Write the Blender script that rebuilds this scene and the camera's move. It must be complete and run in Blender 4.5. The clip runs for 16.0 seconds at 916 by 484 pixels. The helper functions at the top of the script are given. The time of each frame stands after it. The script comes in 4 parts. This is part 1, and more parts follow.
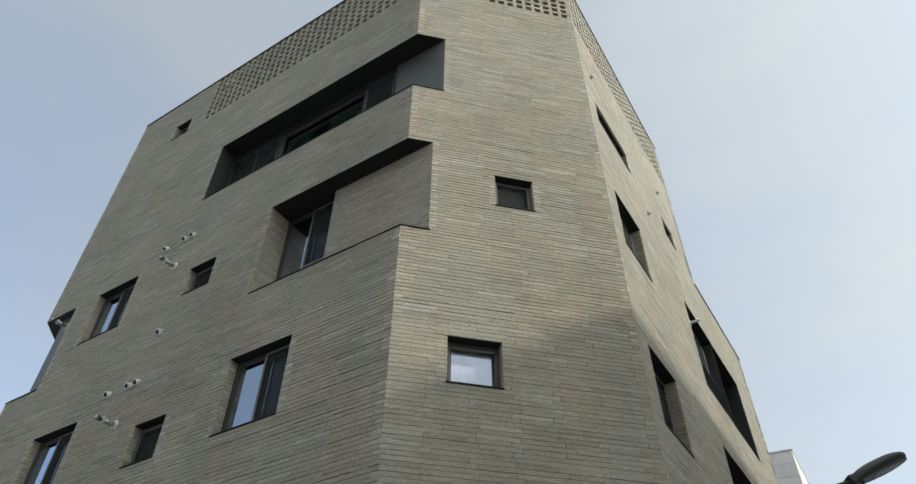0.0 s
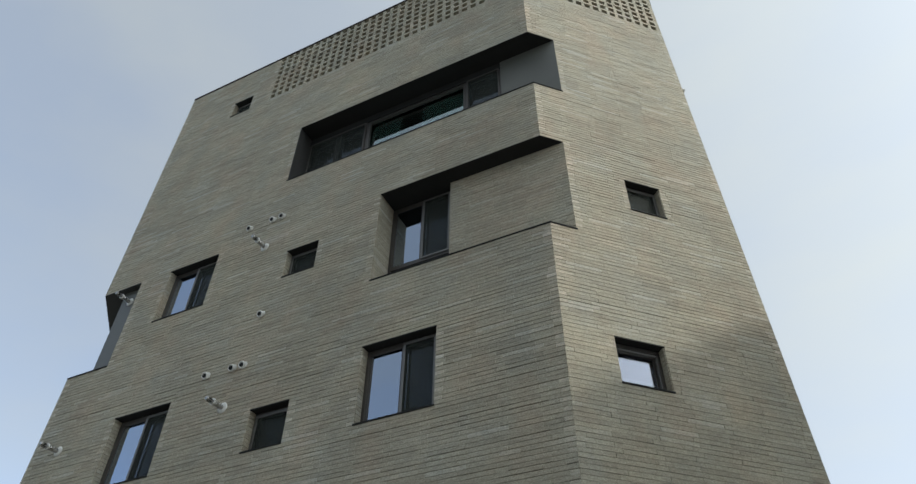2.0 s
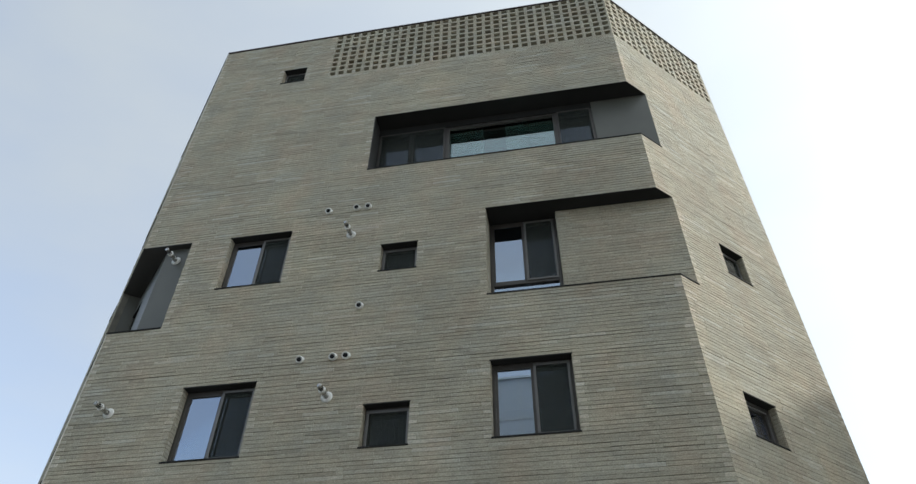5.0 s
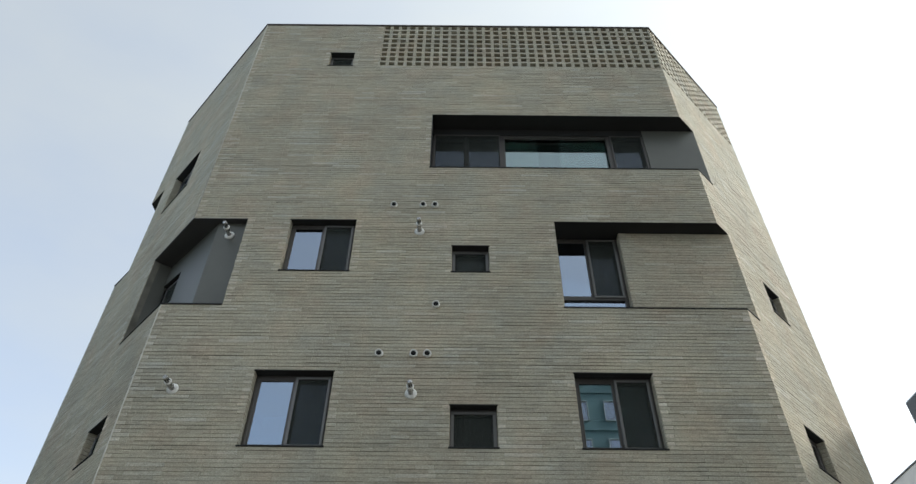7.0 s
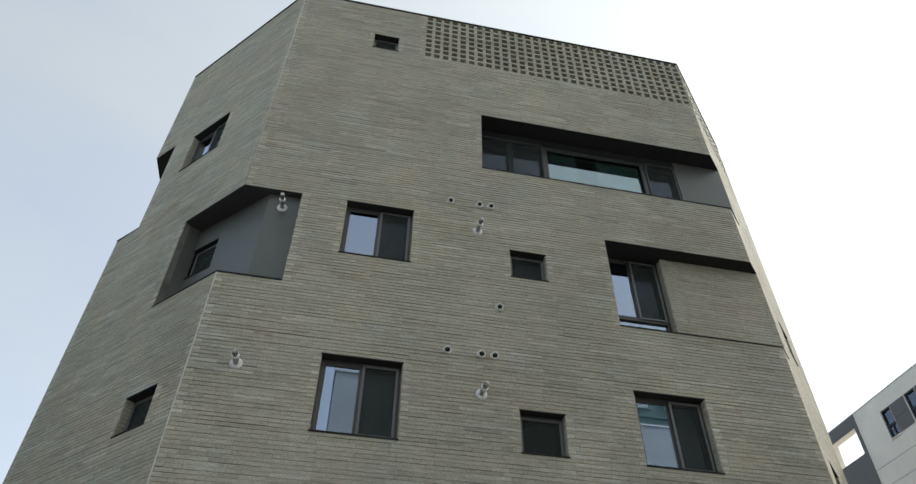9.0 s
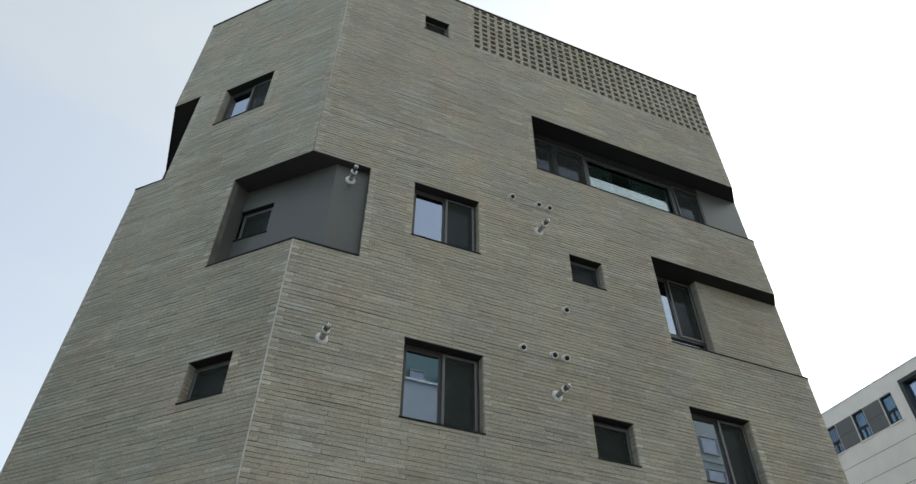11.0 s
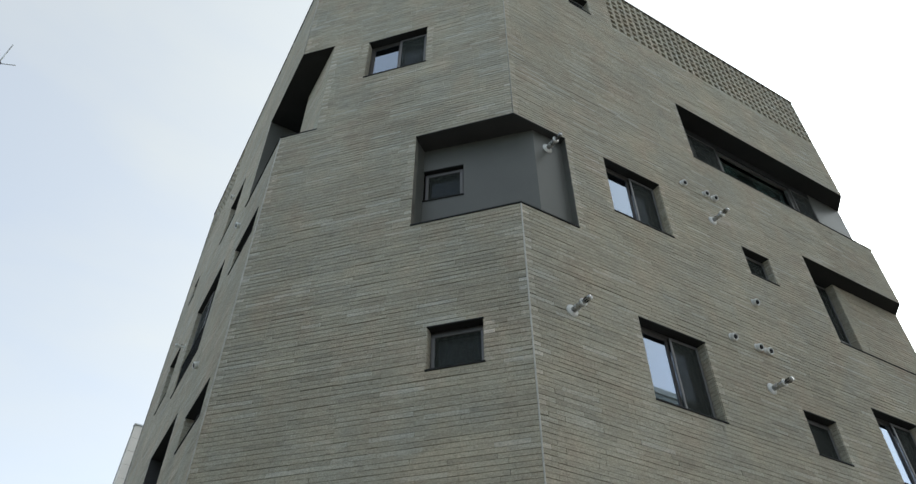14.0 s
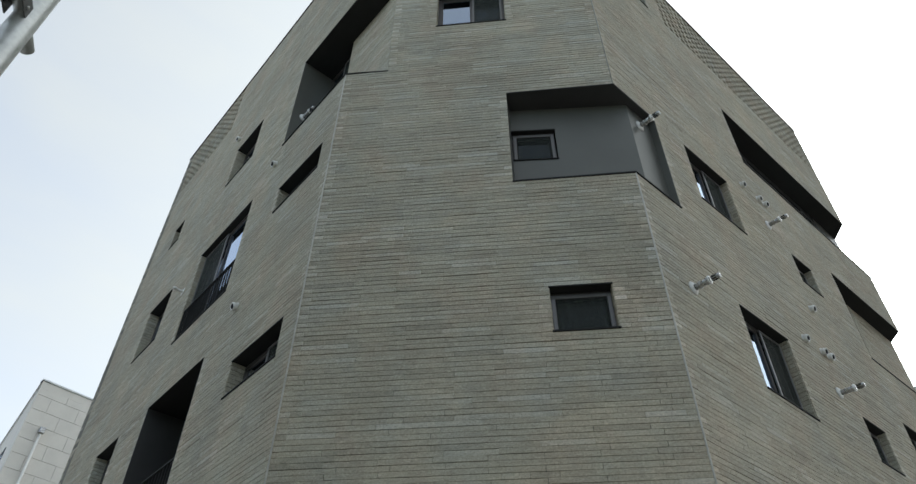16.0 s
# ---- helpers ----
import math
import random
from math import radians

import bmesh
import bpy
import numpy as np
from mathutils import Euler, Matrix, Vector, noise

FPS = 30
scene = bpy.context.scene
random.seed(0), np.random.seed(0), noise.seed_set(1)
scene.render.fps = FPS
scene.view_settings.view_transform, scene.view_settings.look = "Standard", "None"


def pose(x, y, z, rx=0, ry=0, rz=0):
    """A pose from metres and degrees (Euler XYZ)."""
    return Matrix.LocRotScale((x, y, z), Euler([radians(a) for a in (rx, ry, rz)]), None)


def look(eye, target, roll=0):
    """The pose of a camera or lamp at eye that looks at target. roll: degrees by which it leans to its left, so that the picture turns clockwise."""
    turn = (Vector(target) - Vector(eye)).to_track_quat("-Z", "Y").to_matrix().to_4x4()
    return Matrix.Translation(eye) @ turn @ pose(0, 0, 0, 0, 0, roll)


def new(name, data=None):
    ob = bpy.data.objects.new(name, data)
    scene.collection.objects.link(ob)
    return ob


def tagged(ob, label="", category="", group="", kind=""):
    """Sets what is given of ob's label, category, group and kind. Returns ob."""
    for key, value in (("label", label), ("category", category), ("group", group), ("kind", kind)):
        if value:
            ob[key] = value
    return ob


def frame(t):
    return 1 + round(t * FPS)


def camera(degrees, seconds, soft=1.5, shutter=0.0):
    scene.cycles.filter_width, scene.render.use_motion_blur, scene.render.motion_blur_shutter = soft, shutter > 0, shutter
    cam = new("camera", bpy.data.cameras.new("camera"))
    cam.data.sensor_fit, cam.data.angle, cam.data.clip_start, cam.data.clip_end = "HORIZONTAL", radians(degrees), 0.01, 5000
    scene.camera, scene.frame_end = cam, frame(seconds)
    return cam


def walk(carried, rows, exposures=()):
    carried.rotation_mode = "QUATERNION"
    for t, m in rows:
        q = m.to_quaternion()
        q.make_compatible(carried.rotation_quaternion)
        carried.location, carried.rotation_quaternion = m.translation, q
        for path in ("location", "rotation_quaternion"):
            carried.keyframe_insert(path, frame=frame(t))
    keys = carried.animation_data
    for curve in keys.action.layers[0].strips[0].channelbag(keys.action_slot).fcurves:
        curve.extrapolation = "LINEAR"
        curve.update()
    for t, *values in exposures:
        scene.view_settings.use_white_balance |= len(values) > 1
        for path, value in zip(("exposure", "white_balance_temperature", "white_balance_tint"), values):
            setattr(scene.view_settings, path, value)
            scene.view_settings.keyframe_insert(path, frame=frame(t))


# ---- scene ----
cam = camera(67.26, 16.0, soft=1.4)
# seconds, eye, a point ten metres ahead, roll
PATH = [
    (0, (0.009, -0.050, 1.670), (-3.934, 6.111, 8.490), 0.56),
    (0.5, (-0.556, -0.372, 1.675), (-4.383, 5.843, 8.510), 0.47),
    (1, (-1.170, -0.657, 1.657), (-4.819, 5.656, 8.500), 0.43),
    (1.5, (-1.767, -0.980, 1.662), (-5.245, 5.421, 8.512), 0.42),
    (2, (-2.374, -1.254, 1.643), (-5.622, 5.268, 8.492), 0.51),
    (2.5, (-2.978, -1.557, 1.639), (-5.995, 5.063, 8.501), 0.51),
    (3, (-3.582, -1.817, 1.640), (-6.268, 4.953, 8.492), 0.51),
    (3.5, (-4.151, -2.127, 1.655), (-6.614, 4.712, 8.522), 0.51),
    (4, (-4.709, -2.391, 1.652), (-6.807, 4.578, 8.510), 0.58),
    (6.5, (-7.861, -3.236, 1.630), (-8.175, 4.042, 8.481), 0.61),
    (7, (-8.537, -3.259, 1.616), (-8.544, 4.034, 8.459), 0.55),
    (7.5, (-9.232, -3.280, 1.635), (-8.971, 4.006, 8.480), 0.42),
    (8, (-9.866, -3.257, 1.631), (-9.303, 4.015, 8.472), 0.48),
    (10.5, (-12.993, -2.333, 1.685), (-10.363, 4.485, 8.511), 0.55),
    (11, (-13.592, -2.047, 1.698), (-10.776, 4.697, 8.523), 0.37),
    (11.5, (-14.169, -1.688, 1.743), (-11.262, 5.031, 8.555), 0.38),
    (12, (-14.737, -1.324, 1.753), (-11.787, 5.388, 8.554), 0.31),
    (12.5, (-15.260, -0.921, 1.771), (-12.191, 5.744, 8.565), 0.12),
    (13, (-15.762, -0.531, 1.768), (-12.498, 6.049, 8.554), 0.38),
    (13.5, (-16.289, -0.145, 1.798), (-12.779, 6.312, 8.579), 0.12),
    (14, (-16.761, 0.217, 1.836), (-13.049, 6.581, 8.598), 0.06),
    (14.5, (-17.204, 0.646, 1.841), (-13.319, 6.914, 8.595), 0.01),
    (15, (-17.638, 1.110, 1.831), (-13.489, 7.203, 8.588), 0.13),
    (15.5, (-17.980, 1.690, 1.819), (-13.446, 7.494, 8.584), 0.18),
    (16, (-18.263, 2.276, 1.817), (-13.442, 7.820, 8.600), 0.19),
]
walk(cam, [(t, look(eye, target, roll)) for t, eye, target, roll in PATH],
     exposures=[(0.0, 0.85, 6310, 9.6), (3.5, 0.86, 6260, 9.6), (4.2, 1.03, 6280, 10), (7.0, 1.17, 6410, 10), (8.2, 1.1, 6430, 10), (12.0, 1.14, 6430, 10.5), (16.0, 1.1, 6430, 10.2)])

# ---- world, sun, exposure ----
SUN_DIR = Vector((0.785, 0.172, 0.595)).normalized()
SUN_EL = math.asin(SUN_DIR.z)
SUN_ROT = math.atan2(SUN_DIR.x, SUN_DIR.y)

world = bpy.data.worlds.new("sky")
scene.world = world
world.use_nodes = True
wn, wl = world.node_tree.nodes, world.node_tree.links
wn.clear()
w_out = wn.new("ShaderNodeOutputWorld")
w_bg = wn.new("ShaderNodeBackground")
w_sky = wn.new("ShaderNodeTexSky")
w_sky.sky_type = "NISHITA"
w_sky.sun_disc = False
w_sky.sun_elevation = SUN_EL
w_sky.sun_rotation = SUN_ROT
w_sky.air_density = 1.0
w_sky.dust_density = 2.0
w_sky.ozone_density = 3.0
w_tc = wn.new("ShaderNodeTexCoord")
w_map = wn.new("ShaderNodeMapping")
w_map.inputs["Scale"].default_value = (1.0, 1.6, 3.0)
w_noise = wn.new("ShaderNodeTexNoise")
w_noise.inputs["Scale"].default_value = 2.4
w_noise.inputs["Detail"].default_value = 5.0
w_noise.inputs["Roughness"].default_value = 0.5
w_ramp = wn.new("ShaderNodeValToRGB")
w_ramp.color_ramp.elements[0].position = 0.34
w_ramp.color_ramp.elements[0].color = (0.71, 0.71, 0.71, 1)
w_ramp.color_ramp.elements[1].position = 0.68
w_ramp.color_ramp.elements[1].color = (0.89, 0.89, 0.89, 1)
# a thin veil of high cloud: the sky's own light, bleached towards white
w_bw = wn.new("ShaderNodeRGBToBW")
w_veil = wn.new("ShaderNodeMix")
w_veil.data_type = "RGBA"
w_veil.blend_type = "MULTIPLY"
w_veil.inputs[0].default_value = 1.0
w_veil.inputs[7].default_value = (1.405, 1.51, 1.53, 1)
w_mix = wn.new("ShaderNodeMix")
w_mix.data_type = "RGBA"
wl.new(w_tc.outputs["Generated"], w_map.inputs["Vector"])
wl.new(w_map.outputs["Vector"], w_noise.inputs["Vector"])
wl.new(w_noise.outputs["Fac"], w_ramp.inputs["Fac"])
wl.new(w_sky.outputs["Color"], w_bw.inputs["Color"])
w_lift = wn.new("ShaderNodeMath")
w_lift.operation = "MULTIPLY_ADD"
w_lift.inputs[1].default_value = 0.4
w_lift.inputs[2].default_value = 0.95
wl.new(w_bw.outputs["Val"], w_lift.inputs[0])
# the veil is thicker and brighter overhead and towards the sun
w_dot = wn.new("ShaderNodeVectorMath")
w_dot.operation = "DOT_PRODUCT"
w_dot.inputs[1].default_value = SUN_DIR + Vector((0, 0, 0.4))
wl.new(w_tc.outputs["Generated"], w_dot.inputs[0])
w_glow = wn.new("ShaderNodeMath")
w_glow.operation = "MULTIPLY_ADD"
w_glow.inputs[1].default_value = 0.3
w_glow.inputs[2].default_value = -0.14
wl.new(w_dot.outputs["Value"], w_glow.inputs[0])
w_sum = wn.new("ShaderNodeMath")
w_sum.use_clamp = True
wl.new(w_ramp.outputs["Color"], w_sum.inputs[0])
wl.new(w_glow.outputs[0], w_sum.inputs[1])
w_bright = wn.new("ShaderNodeMath")
wl.new(w_lift.outputs[0], w_bright.inputs[0])
wl.new(w_glow.outputs[0], w_bright.inputs[1])
wl.new(w_bright.outputs[0], w_veil.inputs[6])
wl.new(w_sum.outputs[0], w_mix.inputs[0])
wl.new(w_sky.outputs["Color"], w_mix.inputs[6])
wl.new(w_veil.outputs[2], w_mix.inputs[7])
wl.new(w_mix.outputs[2], w_bg.inputs["Color"])
w_bg.inputs["Strength"].default_value = 0.15
wl.new(w_bg.outputs["Background"], w_out.inputs["Surface"])

sun_data = bpy.data.lights.new("sun", "SUN")
sun_data.energy = 1.22
sun_data.angle = radians(1.4)
sun_data.color = (1.0, 0.965, 0.86)
sun = new("sun", sun_data)
sun.matrix_world = look(SUN_DIR * 60, (0, 0, 0))


# ---- materials ----
def material(name, rough=0.6, metal=0.0, color=(0.5, 0.5, 0.5)):
    m = bpy.data.materials.new(name)
    m.use_nodes = True
    b = m.node_tree.nodes["Principled BSDF"]
    b.inputs["Roughness"].default_value = rough
    b.inputs["Metallic"].default_value = metal
    b.inputs["Base Color"].default_value = (*color, 1)
    return m, m.node_tree.nodes, m.node_tree.links, b


def math_node(n, l, op, a, b=None):
    k = n.new("ShaderNodeMath")
    k.operation = op
    for i, v in enumerate((a, b)):
        if v is None:
            continue
        if isinstance(v, (int, float)):
            k.inputs[i].default_value = v
        else:
            l.new(v, k.inputs[i])
    return k.outputs[0]


def noise_node(n, l, scale, detail=4.0, stretch=(1, 1, 1), rough=0.55):
    g = n.new("ShaderNodeNewGeometry")
    mp = n.new("ShaderNodeMapping")
    mp.inputs["Scale"].default_value = stretch
    t = n.new("ShaderNodeTexNoise")
    t.inputs["Scale"].default_value = scale
    t.inputs["Detail"].default_value = detail
    t.inputs["Roughness"].default_value = rough
    l.new(g.outputs["Position"], mp.inputs["Vector"])
    l.new(mp.outputs["Vector"], t.inputs["Vector"])
    return t.outputs["Fac"]


def ramp_node(n, l, fac, stops):
    r = n.new("ShaderNodeValToRGB")
    e = r.color_ramp.elements
    while len(e) < len(stops):
        e.new(0.5)
    for k, (p, c) in zip(e, stops):
        k.position, k.color = p, (*c, 1)
    l.new(fac, r.inputs["Fac"])
    return r.outputs["Color"]


def mix_node(n, l, fac, a, b, blend="MIX"):
    x = n.new("ShaderNodeMix")
    x.data_type, x.blend_type = "RGBA", blend
    for i, v in ((0, fac), (6, a), (7, b)):
        if isinstance(v, (int, float)):
            x.inputs[i].default_value = v
        elif isinstance(v, tuple):
            x.inputs[i].default_value = (*v, 1)
        else:
            l.new(v, x.inputs[i])
    return x.outputs[2]


def bump_node(n, l, b, height, strength, distance=0.01):
    k = n.new("ShaderNodeBump")
    k.inputs["Strength"].default_value = strength
    k.inputs["Distance"].default_value = distance
    l.new(height, k.inputs["Height"])
    l.new(k.outputs["Normal"], b.inputs["Normal"])


def brick_material(name, gain):
    m, n, l, b = material(name, 0.88)
    info = n.new("ShaderNodeObjectInfo")
    geo = n.new("ShaderNodeNewGeometry")
    r = math_node(n, l, "FRACT", math_node(n, l, "ADD", info.outputs["Random"], geo.outputs["Random Per Island"]))
    tone = ramp_node(n, l, r, [(0.0, (0.375, 0.346, 0.276)), (0.1, (0.418, 0.385, 0.306)), (0.4, (0.440, 0.405, 0.324)),
                               (0.75, (0.452, 0.415, 0.328)), (0.92, (0.476, 0.444, 0.362)), (1.0, (0.530, 0.503, 0.430))])
    lot = n.new("ShaderNodeTexVoronoi")
    lot.distance = "CHEBYCHEV"
    lot.inputs["Scale"].default_value = 1.0
    spot = n.new("ShaderNodeMapping")
    spot.inputs["Scale"].default_value = (1.5, 1.5, 2.4)
    l.new(geo.outputs["Position"], spot.inputs["Vector"])
    l.new(spot.outputs["Vector"], lot.inputs["Vector"])
    part_lot = n.new("ShaderNodeSeparateColor")
    l.new(lot.outputs["Color"], part_lot.inputs["Color"])
    tone = mix_node(n, l, 1.0, tone, ramp_node(n, l, part_lot.outputs[0], [(0.0, (0.94, 0.94, 0.945)), (1.0, (1.06, 1.06, 1.055))]), "MULTIPLY")
    streak = noise_node(n, l, 7.0, 5.0, (1.0, 1.0, 7.0))
    col = mix_node(n, l, 0.85, tone, ramp_node(n, l, streak, [(0.3, (0.84, 0.84, 0.83)), (0.7, (1.14, 1.14, 1.14))]), "MULTIPLY")
    stain = noise_node(n, l, 0.55, 4.0, (1.0, 1.0, 0.7))
    col = mix_node(n, l, 0.8, col, ramp_node(n, l, stain, [(0.3, (0.87, 0.865, 0.84)), (0.55, (1.0, 0.995, 0.975)), (0.75, (1.1, 1.08, 1.01))]), "MULTIPLY")
    hue = noise_node(n, l, 1.6, 3.0, (1.0, 1.0, 0.8))
    col = mix_node(n, l, 1.0, col, ramp_node(n, l, hue, [(0.32, (1.05, 0.985, 0.965)), (0.5, (1.0, 1.0, 1.0)), (0.68, (0.965, 1.0, 1.05))]), "MULTIPLY")
    mottle = noise_node(n, l, 42.0, 5.0, (1.0, 1.0, 1.5), 0.75)
    col = mix_node(n, l, 0.85, col, ramp_node(n, l, mottle, [(0.36, (0.66, 0.66, 0.65)), (0.46, (0.97, 0.97, 0.97)), (0.55, (1.04, 1.04, 1.04)), (0.64, (1.3, 1.3, 1.3))]), "MULTIPLY")
    grain = noise_node(n, l, 160.0, 3.0)
    col = mix_node(n, l, 0.5, col, ramp_node(n, l, grain, [(0.3, (0.75, 0.75, 0.75)), (0.7, (1.22, 1.22, 1.22))]), "MULTIPLY")
    col = mix_node(n, l, 1.0, col, (gain * 1.012, gain, gain * (1.01 if gain > 1 else 0.975)), "MULTIPLY")
    l.new(col, b.inputs["Base Color"])
    bump_node(n, l, b, math_node(n, l, "ADD", grain, math_node(n, l, "MULTIPLY", streak, 1.5)), 0.5, 0.004)
    return m


def plain_material(name, color, rough, metal=0.0, var=0.12, scale=3.0, grain=60.0, bump=0.15, sheen=0.5):
    m, n, l, b = material(name, rough, metal, color)
    b.inputs["Specular IOR Level"].default_value = sheen
    big = noise_node(n, l, scale, 4.0)
    fine = noise_node(n, l, grain, 3.0)
    lo, hi = 1 - var, 1 + var
    col = mix_node(n, l, 1.0, color, ramp_node(n, l, big, [(0.3, (lo, lo, lo)), (0.7, (hi, hi, hi))]), "MULTIPLY")
    col = mix_node(n, l, 0.5, col, ramp_node(n, l, fine, [(0.3, (lo, lo, lo)), (0.7, (hi, hi, hi))]), "MULTIPLY")
    l.new(col, b.inputs["Base Color"])
    rr = math_node(n, l, "ADD", math_node(n, l, "MULTIPLY", big, 0.2), rough - 0.1)
    l.new(rr, b.inputs["Roughness"])
    if bump:
        bump_node(n, l, b, fine, bump, 0.002)
    return m


def glass_material(name, tint, gloss, shine=(0.82, 0.91, 1.0), edge=1.6):
    m = bpy.data.materials.new(name)
    m.use_nodes = True
    n, l = m.node_tree.nodes, m.node_tree.links
    n.clear()
    out = n.new("ShaderNodeOutputMaterial")
    mix = n.new("ShaderNodeMixShader")
    tr = n.new("ShaderNodeBsdfTransparent")
    tr.inputs["Color"].default_value = (*tint, 1)
    gl = n.new("ShaderNodeBsdfGlossy")
    gl.inputs["Roughness"].default_value = 0.01
    gl.inputs["Color"].default_value = (*shine, 1)
    fr = n.new("ShaderNodeFresnel")
    fr.inputs["IOR"].default_value = 1.5
    k = math_node(n, l, "MINIMUM", math_node(n, l, "ADD", math_node(n, l, "MULTIPLY", fr.outputs["Fac"], edge), gloss), 0.97)
    l.new(k, mix.inputs["Fac"])
    l.new(tr.outputs[0], mix.inputs[1])
    l.new(gl.outputs[0], mix.inputs[2])
    l.new(mix.outputs[0], out.inputs["Surface"])
    return m


def screen_material(name, least, more):
    m = bpy.data.materials.new(name)
    m.use_nodes = True
    n, l = m.node_tree.nodes, m.node_tree.links
    b = n["Principled BSDF"]
    b.inputs["Base Color"].default_value = (0.037, 0.041, 0.035, 1)
    b.inputs["Roughness"].default_value = 0.8
    b.inputs["Specular IOR Level"].default_value = 0.1
    g = n.new("ShaderNodeNewGeometry")
    wave = n.new("ShaderNodeTexWave")
    wave.inputs["Scale"].default_value = 5.0
    wave.inputs["Distortion"].default_value = 9.0
    wave.inputs["Detail"].default_value = 2.0
    wave.inputs["Detail Scale"].default_value = 1.2
    l.new(g.outputs["Position"], wave.inputs["Vector"])
    fold = noise_node(n, l, 4.0, 3.0)
    al = math_node(n, l, "ADD", math_node(n, l, "MULTIPLY", math_node(n, l, "MULTIPLY", wave.outputs["Fac"], fold), more), least)
    l.new(al, b.inputs["Alpha"])
    return m


BRICK = brick_material("grey_brick", 0.915)
# paler cut faces, with the light their ends catch added to the gain
BRICK_CUT = brick_material("lightened_cut_brick", 1.13)
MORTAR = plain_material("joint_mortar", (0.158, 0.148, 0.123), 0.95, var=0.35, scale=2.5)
BEAD = plain_material("pale_mortar", (0.46, 0.44, 0.39), 0.9, var=0.15, scale=8)
METAL = plain_material("dark_cladding", (0.114, 0.114, 0.098), 0.42, 0.1, var=0.1, scale=1.3, grain=220, bump=0.05)
SILL = plain_material("dark_flashing", (0.026, 0.026, 0.025), 0.8, 0.0, var=0.1, sheen=0.15)
# darker copy of METAL: shade under soffits and in recesses put into the colour
METAL_SHADED = plain_material("shaded_cladding", (0.048, 0.047, 0.045), 0.5, 0.1, var=0.1)
COPING = plain_material("brown_coping", (0.05, 0.035, 0.032), 0.5, 0.4, var=0.1)
FRAME = plain_material("bronze_frame", (0.088, 0.08, 0.072), 0.4, 0.5, var=0.06, bump=0.0)
FRAME_LIGHT = plain_material("grey_screen_frame", (0.165, 0.157, 0.148), 0.4, 0.5, var=0.06, bump=0.0)
GLASS = glass_material("window_glass", (0.5, 0.58, 0.55), 0.35, (0.72, 0.83, 1.0))
GLASS_GREEN = glass_material("green_glass", (0.84, 1.0, 0.93), 0.18, (0.86, 0.97, 1.0))
GLASS_PLAIN = glass_material("plain_glass", (0.9, 0.92, 0.92), 0.2, (0.93, 0.94, 1.0), edge=1.0)
GLASS_DIM = glass_material("dim_glass", (0.75, 0.78, 0.78), 0.07, (0.86, 0.92, 0.95), edge=1.0)
GLASS_SKY = glass_material("bright_glass", (0.94, 0.95, 0.95), 0.15, (0.86, 0.89, 1.0), edge=1.0)
GLASS_TEAL = glass_material("teal_glass", (0.25, 0.52, 0.58), 0.06)
SCREEN = screen_material("insect_mesh", 0.44, 0.44)
SCREEN_THIN = screen_material("thin_insect_mesh", 0.34, 0.26)
JOINT = plain_material("stone_joint", (0.53, 0.51, 0.46), 0.9, var=0.08)
CURTAIN = plain_material("pale_curtain", (0.86, 0.89, 0.86), 0.9, var=0.05)
ROOM = plain_material("room_plaster", (0.30, 0.29, 0.27), 0.9, var=0.06)
BLIND = plain_material("pale_blind", (0.74, 0.74, 0.76), 0.85, var=0.12, scale=9.0)
WHITE = plain_material("white_plastic", (0.72, 0.71, 0.67), 0.5, var=0.12, scale=20)
# black that stands for shade in vent mouths, flue slots and unlit rooms
BLACK = plain_material("hole_shade_black", (0.012, 0.012, 0.012), 0.8, var=0.1)
STEEL = plain_material("stainless_steel", (0.46, 0.45, 0.43), 0.28, 1.0, var=0.2, scale=30)
GALV = plain_material("galvanised_steel", (0.62, 0.63, 0.61), 0.4, 0.6, var=0.18, scale=6, grain=25)
DARK_PAINT = plain_material("dark_lamp_paint", (0.022, 0.025, 0.025), 0.55, 0.0, var=0.1)
LENS = plain_material("lamp_lens", (0.1, 0.098, 0.085), 0.4, var=0.1, sheen=0.3)
STONE = plain_material("white_stone", (0.74, 0.70, 0.63), 0.75, var=0.06, scale=1.5, grain=40)
ZINC = plain_material("grey_zinc", (0.105, 0.104, 0.1), 0.55, 0.1, var=0.08)
ASPHALT = plain_material("pale_paving", (0.2, 0.192, 0.178), 0.9, var=0.2, scale=0.8, grain=90, bump=0.6)
GREENWALL = plain_material("green_grey_paint", (0.13, 0.2, 0.185), 0.8, var=0.08, scale=0.4)
PALE_RENDER = plain_material("pale_render", (0.46, 0.47, 0.485), 0.85, var=0.06, scale=0.8)
CREAM = plain_material("cream_paint", (0.36, 0.38, 0.34), 0.8, var=0.08, scale=0.4)


# ---- mesh helpers ----
def box(bm, x0, x1, y0, y1, z0, z1):
    v = [bm.verts.new(c) for c in ((x0, y0, z0), (x1, y0, z0), (x1, y1, z0), (x0, y1, z0),
                                   (x0, y0, z1), (x1, y0, z1), (x1, y1, z1), (x0, y1, z1))]
    for f in ((0, 3, 2, 1), (4, 5, 6, 7), (0, 1, 5, 4), (1, 2, 6, 5), (2, 3, 7, 6), (3, 0, 4, 7)):
        bm.faces.new([v[i] for i in f])
    return bm


def boxes(*rows):
    bm = bmesh.new()
    for r in rows:
        box(bm, *r)
    return bm


